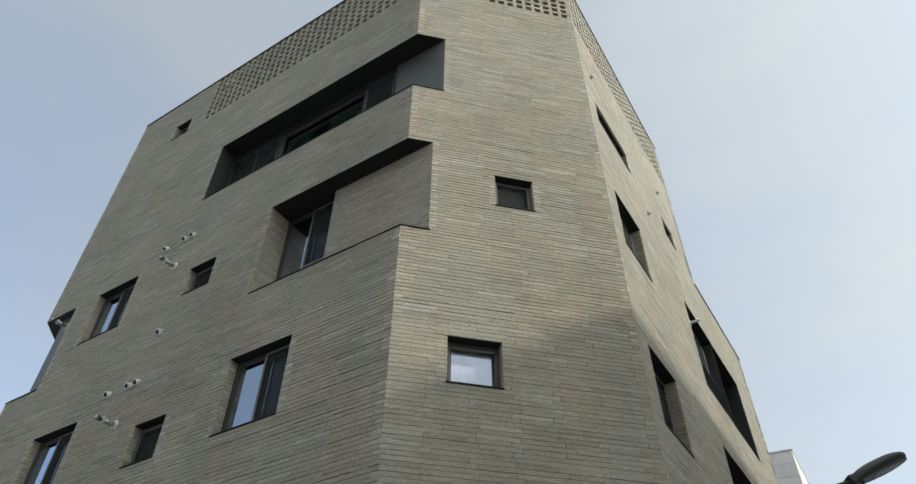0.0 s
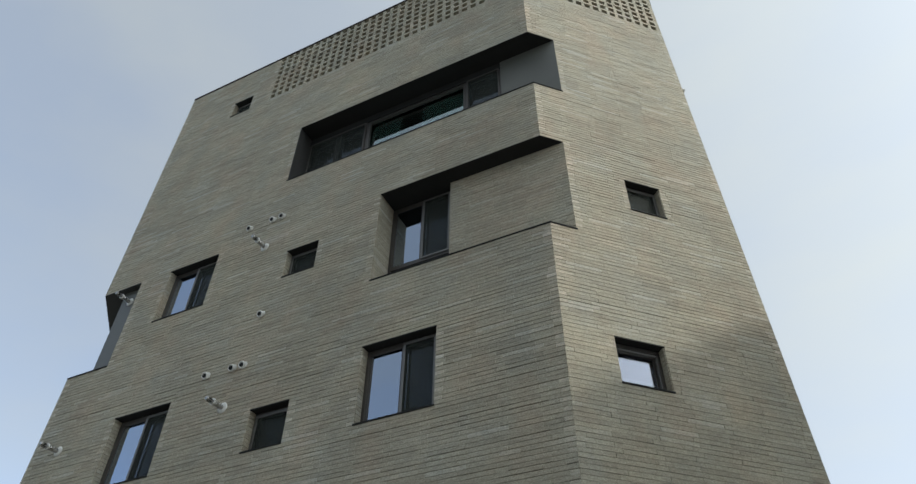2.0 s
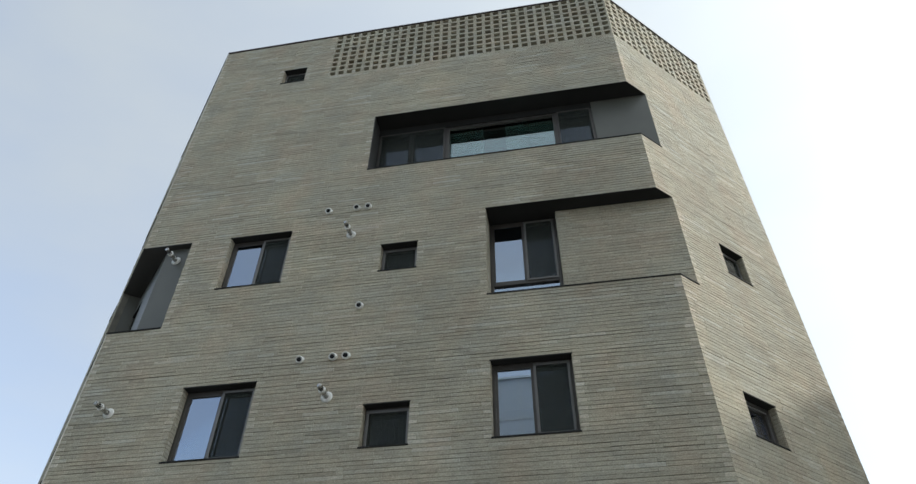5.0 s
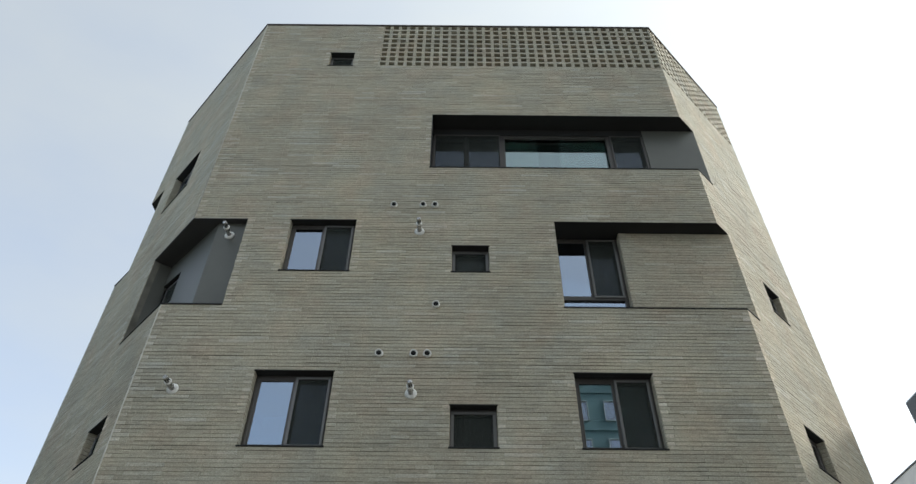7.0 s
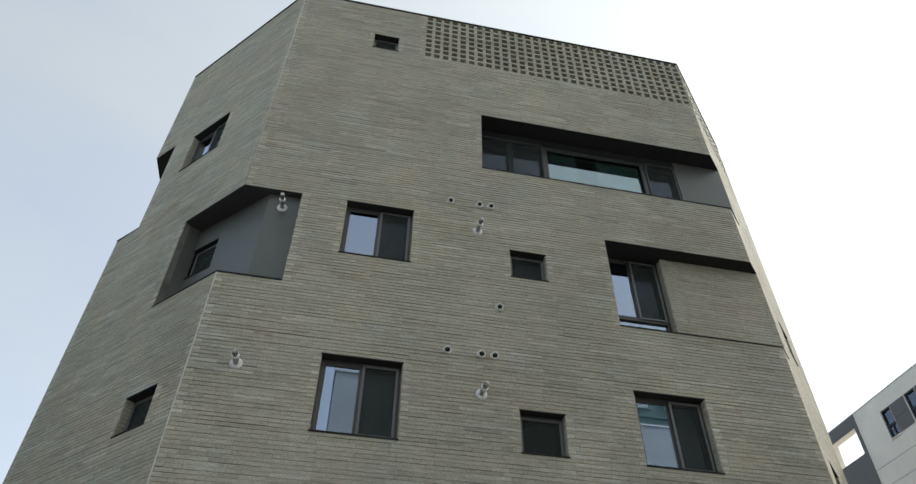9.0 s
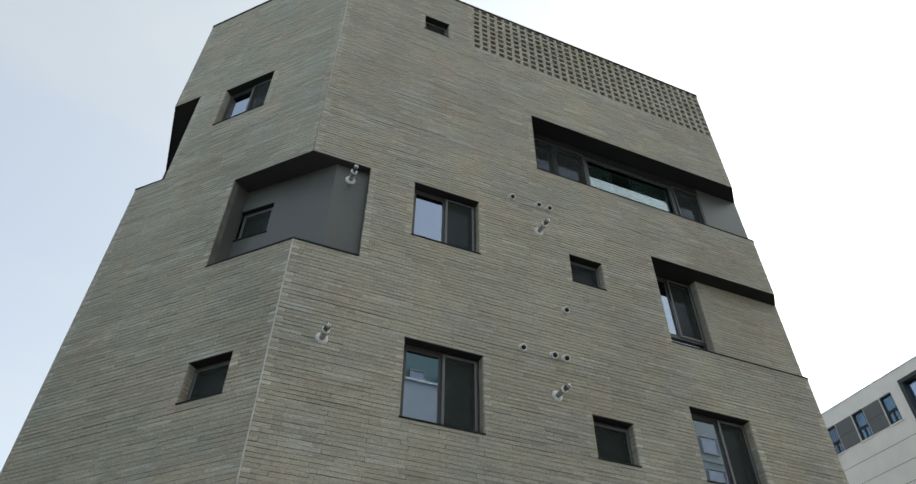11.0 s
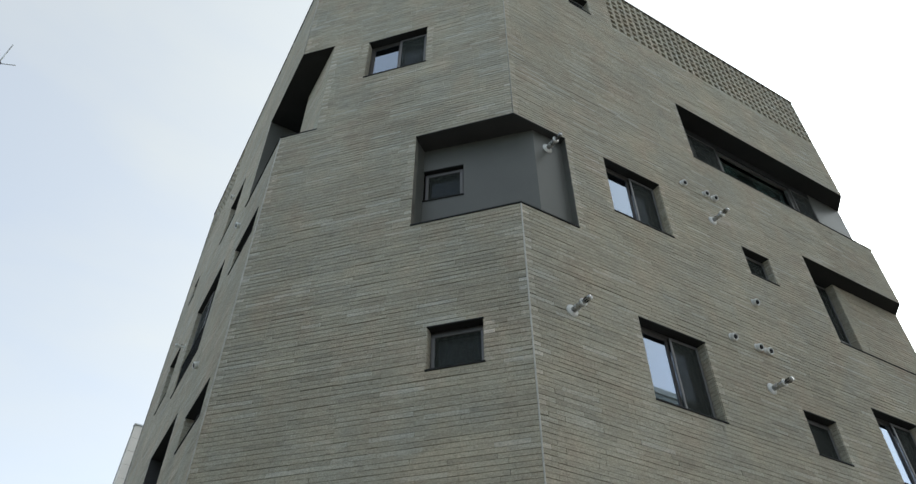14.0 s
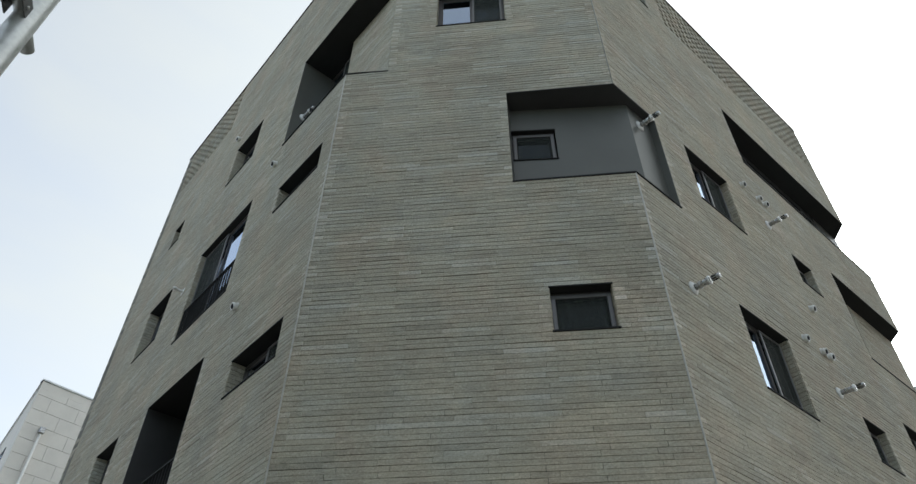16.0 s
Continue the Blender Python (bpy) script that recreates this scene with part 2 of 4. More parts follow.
def bevelled(bm, width, segments=1):
    bmesh.ops.bevel(bm, geom=list(bm.edges), offset=width, segments=segments, affect="EDGES", clamp_overlap=True)
    return bm


def slab(points, z0, z1):
    """A flat plate of the given plan outline."""
    bm = bmesh.new()
    lo = [bm.verts.new((x, y, z0)) for x, y in points]
    hi = [bm.verts.new((x, y, z1)) for x, y in points]
    bm.faces.new(list(reversed(lo)))
    bm.faces.new(hi)
    k = len(points)
    for i in range(k):
        bm.faces.new((lo[i], lo[(i + 1) % k], hi[(i + 1) % k], hi[i]))
    bmesh.ops.recalc_face_normals(bm, faces=list(bm.faces))
    return bm


def turned(profile, sides=20):
    """A solid of revolution round z from (radius, height) pairs."""
    bm = bmesh.new()
    rings = []
    for r, z in profile:
        if r < 1e-6:
            rings.append([bm.verts.new((0, 0, z))])
        else:
            rings.append([bm.verts.new((r * math.cos(a), r * math.sin(a), z)) for a in (2 * math.pi * i / sides for i in range(sides))])
    for a, b in zip(rings, rings[1:]):
        for i in range(sides):
            j = (i + 1) % sides
            q = [a[i % len(a)], a[j % len(a)], b[j % len(b)], b[i % len(b)]]
            q = list(dict.fromkeys(q))
            if len(q) > 2:
                bm.faces.new(q)
    bmesh.ops.recalc_face_normals(bm, faces=list(bm.faces))
    for f in bm.faces:
        f.smooth = True
    return bm


def tube(points, radius, sides=10):
    """A round bar along a polyline."""
    bm = bmesh.new()
    pts = [Vector(p) for p in points]
    rings = []
    for i, p in enumerate(pts):
        d = (pts[min(i + 1, len(pts) - 1)] - pts[max(i - 1, 0)]).normalized()
        side = d.cross(Vector((0, 0, 1)) if abs(d.z) < 0.9 else Vector((1, 0, 0))).normalized()
        up = side.cross(d)
        rings.append([bm.verts.new(p + radius * (math.cos(a) * side + math.sin(a) * up)) for a in (2 * math.pi * k / sides for k in range(sides))])
    for a, b in zip(rings, rings[1:]):
        for i in range(sides):
            f = bm.faces.new((a[i], a[(i + 1) % sides], b[(i + 1) % sides], b[i]))
            f.smooth = True
    bm.faces.new(rings[0])
    bm.faces.new(rings[-1])
    bmesh.ops.recalc_face_normals(bm, faces=list(bm.faces))
    return bm


def mesh_of(name, bm, mat):
    me = bpy.data.meshes.new(name)
    bm.to_mesh(me)
    bm.free()
    me.materials.append(mat)
    return me


def part(name, bm, mat, parent, label=""):
    ob = new(name, mesh_of(name, bm, mat))
    ob.parent = parent
    return tagged(ob, label)


def thing(name, label, category, at=Matrix.Identity(4), group="", kind=""):
    ob = new(name)
    ob.empty_display_size = 0.1
    ob.matrix_world = at
    return tagged(ob, label, category, group, kind)


# ---- plan of the brick tower ----
COURSE = 0.0575
ROOF = 283.35 * COURSE
P_F3 = (-15.69, 16.45)
P_32 = (-15.665, 7.85)
P_21 = (-13.04, 5.03)
P_10 = (-4.15, 5.03)
P_0R = (-1.94, 7.24)
P_R1 = (-1.94, 12.85)
P_R2 = (-1.94, 16.40)


tower = thing("brick_building", "angular six-storey building of long thin grey-beige bricks with deep dark openings", "building")


def wall_frame(a, b):
    """Local axes of a wall seen from outside: x along it from a to b, y inwards, z up."""
    u = Vector((b[0] - a[0], b[1] - a[1], 0))
    length = u.length
    u.normalize()
    w = Vector((-u.y, u.x, 0))
    m = Matrix((u, w, Vector((0, 0, 1)))).transposed().to_4x4()
    m.translation = (a[0], a[1], 0)
    return m, length


def wall_shell(name, m, length, z0, z1, holes, front, thick, label, mat=None, parent=None):
    """A wall with thickness, pierced by rectangular holes (x0, x1, z0, z1)."""
    us = sorted({0.0, length, *[min(max(v, 0.0), length) for h in holes for v in h[:2]]})
    zs = sorted({z0, z1, *[min(max(v, z0), z1) for h in holes for v in h[2:4]]})
    nu, nz = len(us) - 1, len(zs) - 1
    solid = [[not any(h[0] < (us[i] + us[i + 1]) / 2 < h[1] and h[2] < (zs[j] + zs[j + 1]) / 2 < h[3] for h in holes) for j in range(nz)] for i in range(nu)]
    verts, faces, index = [], [], {}

    def vert(i, j, side):
        if (i, j, side) not in index:
            index[i, j, side] = len(verts)
            verts.append((us[i], thick if side else front, zs[j]))
        return index[i, j, side]

    def full(i, j):
        return 0 <= i < nu and 0 <= j < nz and solid[i][j]

    for i in range(nu):
        for j in range(nz):
            if not solid[i][j]:
                continue
            faces.append((vert(i, j, 0), vert(i + 1, j, 0), vert(i + 1, j + 1, 0), vert(i, j + 1, 0)))
            faces.append((vert(i, j, 1), vert(i, j + 1, 1), vert(i + 1, j + 1, 1), vert(i + 1, j, 1)))
            if not full(i - 1, j):
                faces.append((vert(i, j, 0), vert(i, j + 1, 0), vert(i, j + 1, 1), vert(i, j, 1)))
            if not full(i + 1, j):
                faces.append((vert(i + 1, j, 0), vert(i + 1, j, 1), vert(i + 1, j + 1, 1), vert(i + 1, j + 1, 0)))
            if not full(i, j - 1):
                faces.append((vert(i, j, 0), vert(i, j, 1), vert(i + 1, j, 1), vert(i + 1, j, 0)))
            if not full(i, j + 1):
                faces.append((vert(i, j + 1, 0), vert(i + 1, j + 1, 0), vert(i + 1, j + 1, 1), vert(i, j + 1, 1)))
    me = bpy.data.meshes.new(name)
    me.from_pydata(verts, [], faces)
    me.materials.append(mat or MORTAR)
    ob = new(name, me)
    ob.parent, ob.matrix_local = parent or tower, m
    return tagged(ob, label)


BRICK_FACES = ((0, 1, 2, 3), (0, 4, 5, 1), (1, 5, 6, 2), (2, 6, 7, 3), (3, 7, 4, 0),
               (4, 8, 9, 5), (5, 9, 10, 6), (6, 10, 11, 7), (7, 11, 8, 4))


def brick_verts(x0, x1, z0, z1, y, back, ch=0.0014, turn=None, chip=(0.0, 0.0)):
    """The twelve corners of a chamfered brick; turn lays it on a jamb: (x of the jamb, +1 or -1); chip lifts its lower edge at both ends."""
    cx = ch * 0.35
    pts = [(x0 + cx, y, z0 + ch), (x1 - cx, y, z0 + ch), (x1 - cx, y, z1 - ch), (x0 + cx, y, z1 - ch),
           (x0, y + ch, z0), (x1, y + ch, z0), (x1, y + ch, z1), (x0, y + ch, z1),
           (x0, back, z0), (x1, back, z0), (x1, back, z1), (x0, back, z1)]
    if chip[0] or chip[1]:
        pts = [(px, py, pz + chip[i % 4] if i % 4 < 2 else pz) for i, (px, py, pz) in enumerate(pts)]
    if turn:
        at, s = turn
        # s = +1: the jamb looks along +x, its face at x = at
        pts = [((at - s * py), (px if s > 0 else (x0 + x1 - px)), pz) for px, py, pz in pts]
    return pts


class Bricks:
    """Collects bricks; the ones inside the near stretch become pieces of their own."""

    def __init__(self, seed):
        self.rng = random.Random(seed)
        self.verts, self.faces, self.single = [], [], []

    def add(self, pts):
        k = len(self.verts)
        self.verts += pts
        self.faces += [tuple(k + i for i in f) for f in BRICK_FACES]

    def mesh(self, name, mat=None):
        me = bpy.data.meshes.new(name)
        me.from_pydata(self.verts, [], self.faces)
        me.materials.append(mat or BRICK)
        return me


def unit_brick(length):
    """A chamfered brick of the given length, shared by its alike."""
    key = f"brick_{round(length * 1000)}"
    if key not in bpy.data.meshes:
        me = bpy.data.meshes.new(key)
        h = COURSE / 2 - 0.0019
        me.from_pydata(brick_verts(-length / 2, length / 2, -h, h, 0.0, 0.03), [], [tuple(f) for f in BRICK_FACES])
        me.materials.append(BRICK)
    return bpy.data.meshes[key]


def lay_bricks(wall, length, z0, z1, holes, seed, near=None, jambs=(), cut_mat=None):
    """Long thin bricks over a wall, each course shifted by a fifth of a brick, in stretches that wander. holes as for the shell; near: (x0, x1, z0, z1) where bricks are pieces of their own;
    jambs: (x, s, depth, z0, z1), brick returns into an opening."""
    heap, ends = Bricks(seed), Bricks(seed)
    rng = heap.rng
    count = int(round((z1 - z0) / COURSE))
    singles = []
    grid = rng.uniform(0, 0.49)
    for c in range(count):
        za, zb = z0 + c * COURSE, z0 + (c + 1) * COURSE
        mid = (za + zb) / 2
        spans, cuts = [(0.0, length)], sorted((h[0], h[1]) for h in holes if h[2] < mid < h[3])
        for a, b in cuts:
            spans = [s for x, y in spans for s in ((x, min(y, a)), (max(x, b), y)) if s[1] - s[0] > 0.02]
        lift = rng.gauss(0, 0.0005)
        gape = rng.choice((0.06, 0.12, 0.18, 0.26, 0.36))
        grid += rng.gauss(0, 0.006) + (rng.uniform(-0.2, 0.2) if rng.random() < 0.05 else 0)
        start = grid + (0.1 if c % 2 else 0.0)
        for a, b in spans:
            cut_a = a + rng.choice((0.1, 0.11, 0.12)) if c % 2 and b - a > 0.4 and rng.random() < 0.85 else None
            cut_b = b - rng.choice((0.1, 0.1, 0.12)) if not c % 2 and b - a > 0.4 and rng.random() < 0.75 else None
            lo, hi = (cut_a or a) + 0.09, (cut_b or b) - 0.09
            marks = [a] + ([cut_a] if cut_a else [])
            for k in range(math.ceil((lo - start) / 0.49), math.floor((hi - start) / 0.49) + 1):
                x = start + 0.49 * k + rng.gauss(0, 0.008)
                if lo < x < hi:
                    marks.append(x)
                    if rng.random() < 0.08 and x + 0.24 < hi:
                        marks.append(x + 0.24)
            marks += ([cut_b] if cut_b else []) + [b]
            for x, x1 in zip(marks, marks[1:]):
                out = rng.gauss(0, 0.0006) - (0.002 if rng.random() < 0.03 else 0)
                drop = 0.0018 + abs(rng.gauss(0, 0.0013)) + (rng.uniform(0.0015, 0.0052) if rng.random() < gape else 0)
                rise = 0.0006 + abs(rng.gauss(0, 0.0005))
                sag = rng.gauss(0, 0.0011)
                if near and near[0] < (x + x1) / 2 < near[1] and near[2] < mid < near[3] and len(singles) < 300:
                    singles.append(((x + x1) / 2, out, mid + lift + sag, round(x1 - x - 0.0026, 2)))
                else:
                    chip = (max(0.0, rng.gauss(0, 0.0019)), max(0.0, rng.gauss(0, 0.0019)))
                    short = x == a and x1 == cut_a or x == cut_b
                    (ends if short else heap).add(brick_verts(x + 0.0013, x1 - 0.0013, za + drop + lift + sag, zb - rise + lift + sag, out, 0.03, chip=chip))
    for at, s, depth, ja, jb in jambs:
        c0, c1 = int(round((ja - z0) / COURSE)), int(round((jb - z0) / COURSE))
        for c in range(c0, c1):
            za = z0 + c * COURSE
            cut = 0.0 if depth < 0.15 else (0.09 if c % 2 else 0.0)
            marks = [0.012, cut, depth] if cut else [0.012, depth]
            for p, q in zip(marks, marks[1:]):
                heap.add(brick_verts(p + 0.001, q - 0.001, za + 0.003, za + COURSE - 0.0025, rng.gauss(-0.009, 0.0012), 0.02, 0.002, (at, s)))
    bulk = new("brickwork", heap.mesh("brickwork"))
    bulk.parent = wall
    tagged(bulk, "long thin grey-beige bricks in uneven courses", kind="stuff")
    cut = new("end_brickwork", ends.mesh("end_brickwork", cut_mat or BRICK_CUT))
    cut.parent = wall
    tagged(cut, "paler cut end bricks at corners and openings, lightened further for caught light", kind="stuff")
    for x, y, z, ln in singles:
        ob = new("brick", unit_brick(ln))
        ob.parent = wall
        ob.location = (x, y, z)
        ob.rotation_euler = (0, rng.gauss(0, 0.0015), rng.gauss(0, 0.003))


def screen_bricks(wall, x0, x1, z0, z1, seed):
    """An open brick screen: rails of bricks with upright bricks between square holes."""
    rng = random.Random(seed)
    heap = Bricks(seed)
    rows = 9
    x = x0
    while x < x1 - 1e-6:
        ln = min(0.48, x1 - x)
        heap.add(brick_verts(x + 0.001, x + ln - 0.001, z0 + 0.001, z0 + 0.032, rng.gauss(0, 0.001), 0.12))
        x += ln
    z0 += 0.033
    pitch = (z1 - z0) / (rows - 0.3)
    rail = pitch * 0.34
    cols = max(1, int(round((x1 - x0) / 0.195)))
    w = (x1 - x0) / cols
    for r in range(rows):
        zb = z0 + r * pitch
        x = x0
        while x < x1 - 1e-6:
            ln = min(2 * w if rng.random() < 0.9 else w, x1 - x)
            heap.add(brick_verts(x + 0.0015, x + ln - 0.0015, zb + pitch - rail + 0.002, min(zb + pitch - 0.002, z1), rng.gauss(0, 0.002), 0.12))
            x += ln
        for c in range(cols + 1):
            xc = x0 + c * w
            a, b = max(x0, xc - 0.035), min(x1, xc + 0.035)
            heap.add(brick_verts(a, b, zb + 0.001, zb + pitch - rail - 0.001, rng.gauss(0, 0.002), 0.12))
    ob = new("screen_brickwork", heap.mesh("screen_brickwork"))
    ob.parent = wall
    tagged(ob, "open brick screen with rows of square holes", kind="stuff")
    # backing in the darker MORTAR tone: shade inside the holes put into its colour
    part("screen_back", boxes((x0, x1, 0.27, 0.3, z0, z1)), MORTAR, wall, "backing of the open screen, darkened for the shade in its holes")


# ---- windows ----
def bars(x0, x1, z0, z1, t, y0, y1):
    """A rectangular ring of four bars."""
    return bevelled(boxes((x0, x1, y0, y1, z0, z0 + t), (x0, x1, y0, y1, z1 - t, z1),
                          (x0, x0 + t, y0, y1, z0 + t, z1 - t), (x1 - t, x1, y0, y1, z0 + t, z1 - t)), 0.004)


def opening_trim(win, x0, x1, z0, z1, depth):
    part("head_plate", boxes((x0 - 0.004, x1 + 0.004, -0.006, depth, z1 - 0.012, z1 + 0.004)), SILL, win)
    part("sill_plate", bevelled(boxes((x0 - 0.008, x1 + 0.008, -0.014, depth, z0 - 0.006, z0 + 0.016)), 0.003), SILL, win, "dark metal sill flashing")


def window(m, x0, x1, z0, z1, depth=0.18, style="slide", trim=True, glass=None, inner=None, label="", screened=True, flip=False):
    """A window in a wall's local frame: slide (clear sash and screened sash), small (one sash) or strip."""
    glass = glass or GLASS
    labels = {"slide": "dark bronze sliding window with an insect screen on one sash",
              "small": "small dark bronze window set deep in the brick",
              "strip": "long dark bronze strip window with clear and screened sashes",
              "low": "dark bronze sliding window over a fixed low pane"}
    t = 0.05
    a, b, c, d = x0 + 0.004, x1 - 0.004, z0 + 0.016, z1 - 0.012
    win = part("window", bars(a, b, c, d, t, depth, depth + 0.12), FRAME, tower, label or labels[style])
    win.matrix_local = m
    if trim:
        opening_trim(win, x0, x1, z0, z1, depth + 0.1)

    def sash(u0, u1, v0, v1, y, screened):
        s = 0.042
        part("sash", bars(u0, u1, v0, v1, s, y, y + 0.03), FRAME, win)
        p = part("pane", boxes((u0 + s, u1 - s, y + 0.012, y + 0.016, v0 + s, v1 - s)), glass, win, "clear glass")
        p.visible_shadow = False
        if screened:
            part("insect_screen", bars(u0 + (0.004 if flip else 0.042), u1 - (0.042 if flip else 0.004), v0 - 0.01, v1 + 0.005, 0.036, y - 0.075, y - 0.055), FRAME_LIGHT, win, "grey framed insect screen")
            q = part("mesh_sheet", boxes((u0 + (0.03 if flip else 0.07), u1 - (0.07 if flip else 0.03), y - 0.066, y - 0.064, v0 + 0.015, v1 - 0.02)), SCREEN, win, "fine dark mesh")
            q.visible_shadow = False

    if style == "small":
        sash(a + t - 0.01, b - t + 0.01, c + t - 0.01, d - t + 0.01, depth + 0.055, False)
        if not screened:
            part("outer_frame", bars(a + 0.03, b - 0.03, c + 0.03, d - 0.05, 0.03, depth + 0.01, depth + 0.05), FRAME_LIGHT, win)
    if style == "small" and screened:
        part("insect_screen", bars(a + 0.012, b - 0.012, c + 0.012, d - 0.03, 0.046, depth - 0.012, depth + 0.004), FRAME_LIGHT, win, "grey framed insect screen")
        q = part("mesh_sheet", boxes((a + 0.056, b - 0.056, depth - 0.002, depth, c + 0.056, d - 0.074)), SCREEN, win, "fine dark mesh")
        q.visible_shadow = False
    elif style == "slide" or style == "low":
        low = c + t - 0.01
        if style == "low":
            part("transom", bevelled(boxes((a + t, b - t, depth - 0.01, depth + 0.08, c + 0.445, c + 0.505)), 0.004), FRAME, win)
            p = part("pane", boxes((a + t, b - t, depth + 0.03, depth + 0.034, c + t, c + 0.45)), glass, win, "clear low pane")
            p.visible_shadow = False
            low = c + 0.50
        mid = (a + b) / 2
        sash(a + t - 0.01, mid + (0.025 if flip else 0.02), low, d - t + 0.01, depth + (0.045 if flip else 0.008), flip)
        sash(mid - (0.02 if flip else 0.025), b - t + 0.01, low, d - t + 0.01, depth + (0.008 if flip else 0.045), not flip)
    if inner:
        part("blind", boxes((a + 0.03, b - 0.03, depth + 0.073, depth + 0.078, c + 0.02, c + (d - c) * inner)), BLIND, win, "pale blind behind the glass")
    return win


def railing(m, x0, x1, z0, z1, y=0.06, label="dark metal railing of upright bars in a window opening"):
    rail = thing("railing", label, "railing", m.copy())
    part("top_rail", bevelled(boxes((x0, x1, y - 0.02, y + 0.02, z1 - 0.03, z1)), 0.004), SILL, rail)
    part("bottom_rail", bevelled(boxes((x0, x1, y - 0.015, y + 0.015, z0, z0 + 0.02)), 0.004), SILL, rail)
    n = max(2, int((x1 - x0) / 0.105))
    me = mesh_of("bar", boxes((-0.006, 0.006, y - 0.012, y + 0.012, z0 + 0.02, z1 - 0.03)), SILL)
    for i in range(n + 1):
        ob = new("bar", me)
        ob.parent = rail
        ob.location = (x0 + 0.01 + (x1 - x0 - 0.02) * i / n, 0, 0)


def lined_recess(m, x0, x1, z0, z1, depth, label, sheet=METAL):
    """A deep opening lined with dark metal sheets."""
    t = 0.008
    r = part("recess_lining", boxes((x0 + t, x1 - t, depth - t, depth, z0 + 0.012, z1 - t)), sheet, tower, label)
    r.matrix_local = m
    part("soffit", boxes((x0, x1, -0.002, depth, z1 - t, z1)), SILL, r)
    part("sill", boxes((x0, x1, -0.012, depth, z0, z0 + 0.012)), SILL, r)
    part("side_panel", boxes((x0, x0 + t, -0.002, depth, z0 + 0.012, z1 - t)), sheet, r)
    part("side_panel", boxes((x1 - t, x1, -0.002, depth, z0 + 0.012, z1 - t)), sheet, r)
    return r


# ---- the five brick faces ----
M1, L1 = wall_frame(P_21, P_10)
M0, L0 = wall_frame(P_10, P_0R)
MR, LR = wall_frame(P_0R, P_R2)
M2, L2 = wall_frame(P_32, P_21)
M3, L3 = wall_frame(P_F3, P_32)
LRH = P_R1[1] - P_0R[1]
R2 = math.sqrt(2)


def u1(x):
    return x - P_21[0]


def u0(x):
    return (x - P_10[0]) * R2


def ur(y):
    return y - P_0R[1]


def u2(x):
    return (x - P_32[0]) * L2 / (P_21[0] - P_32[0])


def u3(y):
    return L3 * (P_F3[1] - y) / (P_F3[1] - P_32[1])


def on_course(rows):
    """Openings with head and foot on whole brick courses."""
    return [(a, b, round(c / COURSE) * COURSE, round(d / COURSE) * COURSE) for a, b, c, d in rows]


ZA, ZB = 140 * COURSE, 172 * COURSE      # second visible storey: corner niche and stepped window
ZS, ZT = 196 * COURSE, 224 * COURSE    # strip window
ZM, ZN = 186 * COURSE, 229 * COURSE    # notch on the far corner
ZC = 254 * COURSE               # foot of the open brick screen
ZTOP = ROOF - 0.02

# openings: x0, x1, z0, z1 in each face's own frame
W1 = on_course([(u1(-11.39), u1(-10.27), 8.745, 9.89), (u1(-11.38), u1(-10.26), 5.76, 6.885), (u1(-6.91), u1(-5.80), 5.755, 6.88)])
S1 = on_course([(u1(-8.65), u1(-8.03), 8.745, 9.315), (u1(-8.64), u1(-7.99), 5.76, 6.38), (u1(-11.41), u1(-10.87), 14.59, 15.12)])
H1 = [*W1, *S1, (u1(-9.08), L1 + 1, ZS, ZT), (u1(-6.92), L1 + 1, ZA, ZB), (-1, u1(-12.12), ZA, ZB)]
SCR1 = (u1(-10.32), L1, ZC, ZTOP)
S0 = on_course([(u0(-3.21), u0(-2.80), 8.765, 9.355), (u0(-3.68), u0(-3.21), 5.75, 6.375)])
H0 = [*S0, (-1, u0(-3.79), ZS, ZT), (-1, u0(-3.88), ZA, ZB)]
SCR0 = (0.0, L0 - 0.06, ZC, ZTOP)
WR = on_course([(ur(7.68), ur(8.76), 8.74, 9.9), (ur(7.68), ur(8.74), 5.76, 6.9)])
SR = on_course([(ur(7.65), ur(9.11), 11.75, 12.25), (ur(11.1), ur(11.72), 11.72, 12.2)])
DR = (ur(11.08), ur(14.6), ZA, ZB)
ER = (ur(11.0), ur(14.6), 87 * COURSE, 120 * COURSE)
HR = [*WR, *SR, DR, ER]
SCRR = (0.06, LRH - 0.2, ZC, ZTOP)
W2 = on_course([(u2(-14.75), u2(-13.99), 11.82, 12.92)])
S2 = on_course([(u2(-13.85), u2(-13.40), 5.83, 6.41)])
H2 = [*W2, *S2, (-1, u2(-15.23), ZM, ZN), (u2(-14.045), L2 + 1, ZA, ZB)]
W3 = on_course([(u3(12.17), u3(11.12), 11.74, 12.83), (u3(14.37), u3(13.35), 8.76, 9.9), (u3(14.3), u3(13.38), 5.76, 6.92)])
S3 = on_course([(u3(9.33), u3(8.16), 8.87, 9.36), (u3(9.4), u3(8.21), 5.88, 6.38), (u3(14.9), u3(14.44), 11.92, 12.47)])
C3 = (u3(12.2), u3(10.37), ZA, 173 * COURSE)
E3 = (u3(12.28), u3(10.44), 87 * COURSE, 121 * COURSE)
H3 = [*W3, *S3, C3, E3, (u3(9.68), L3 + 1, ZM, ZN)]
SCR3 = (u3(16.35), u3(13.3), ZC, ZTOP)

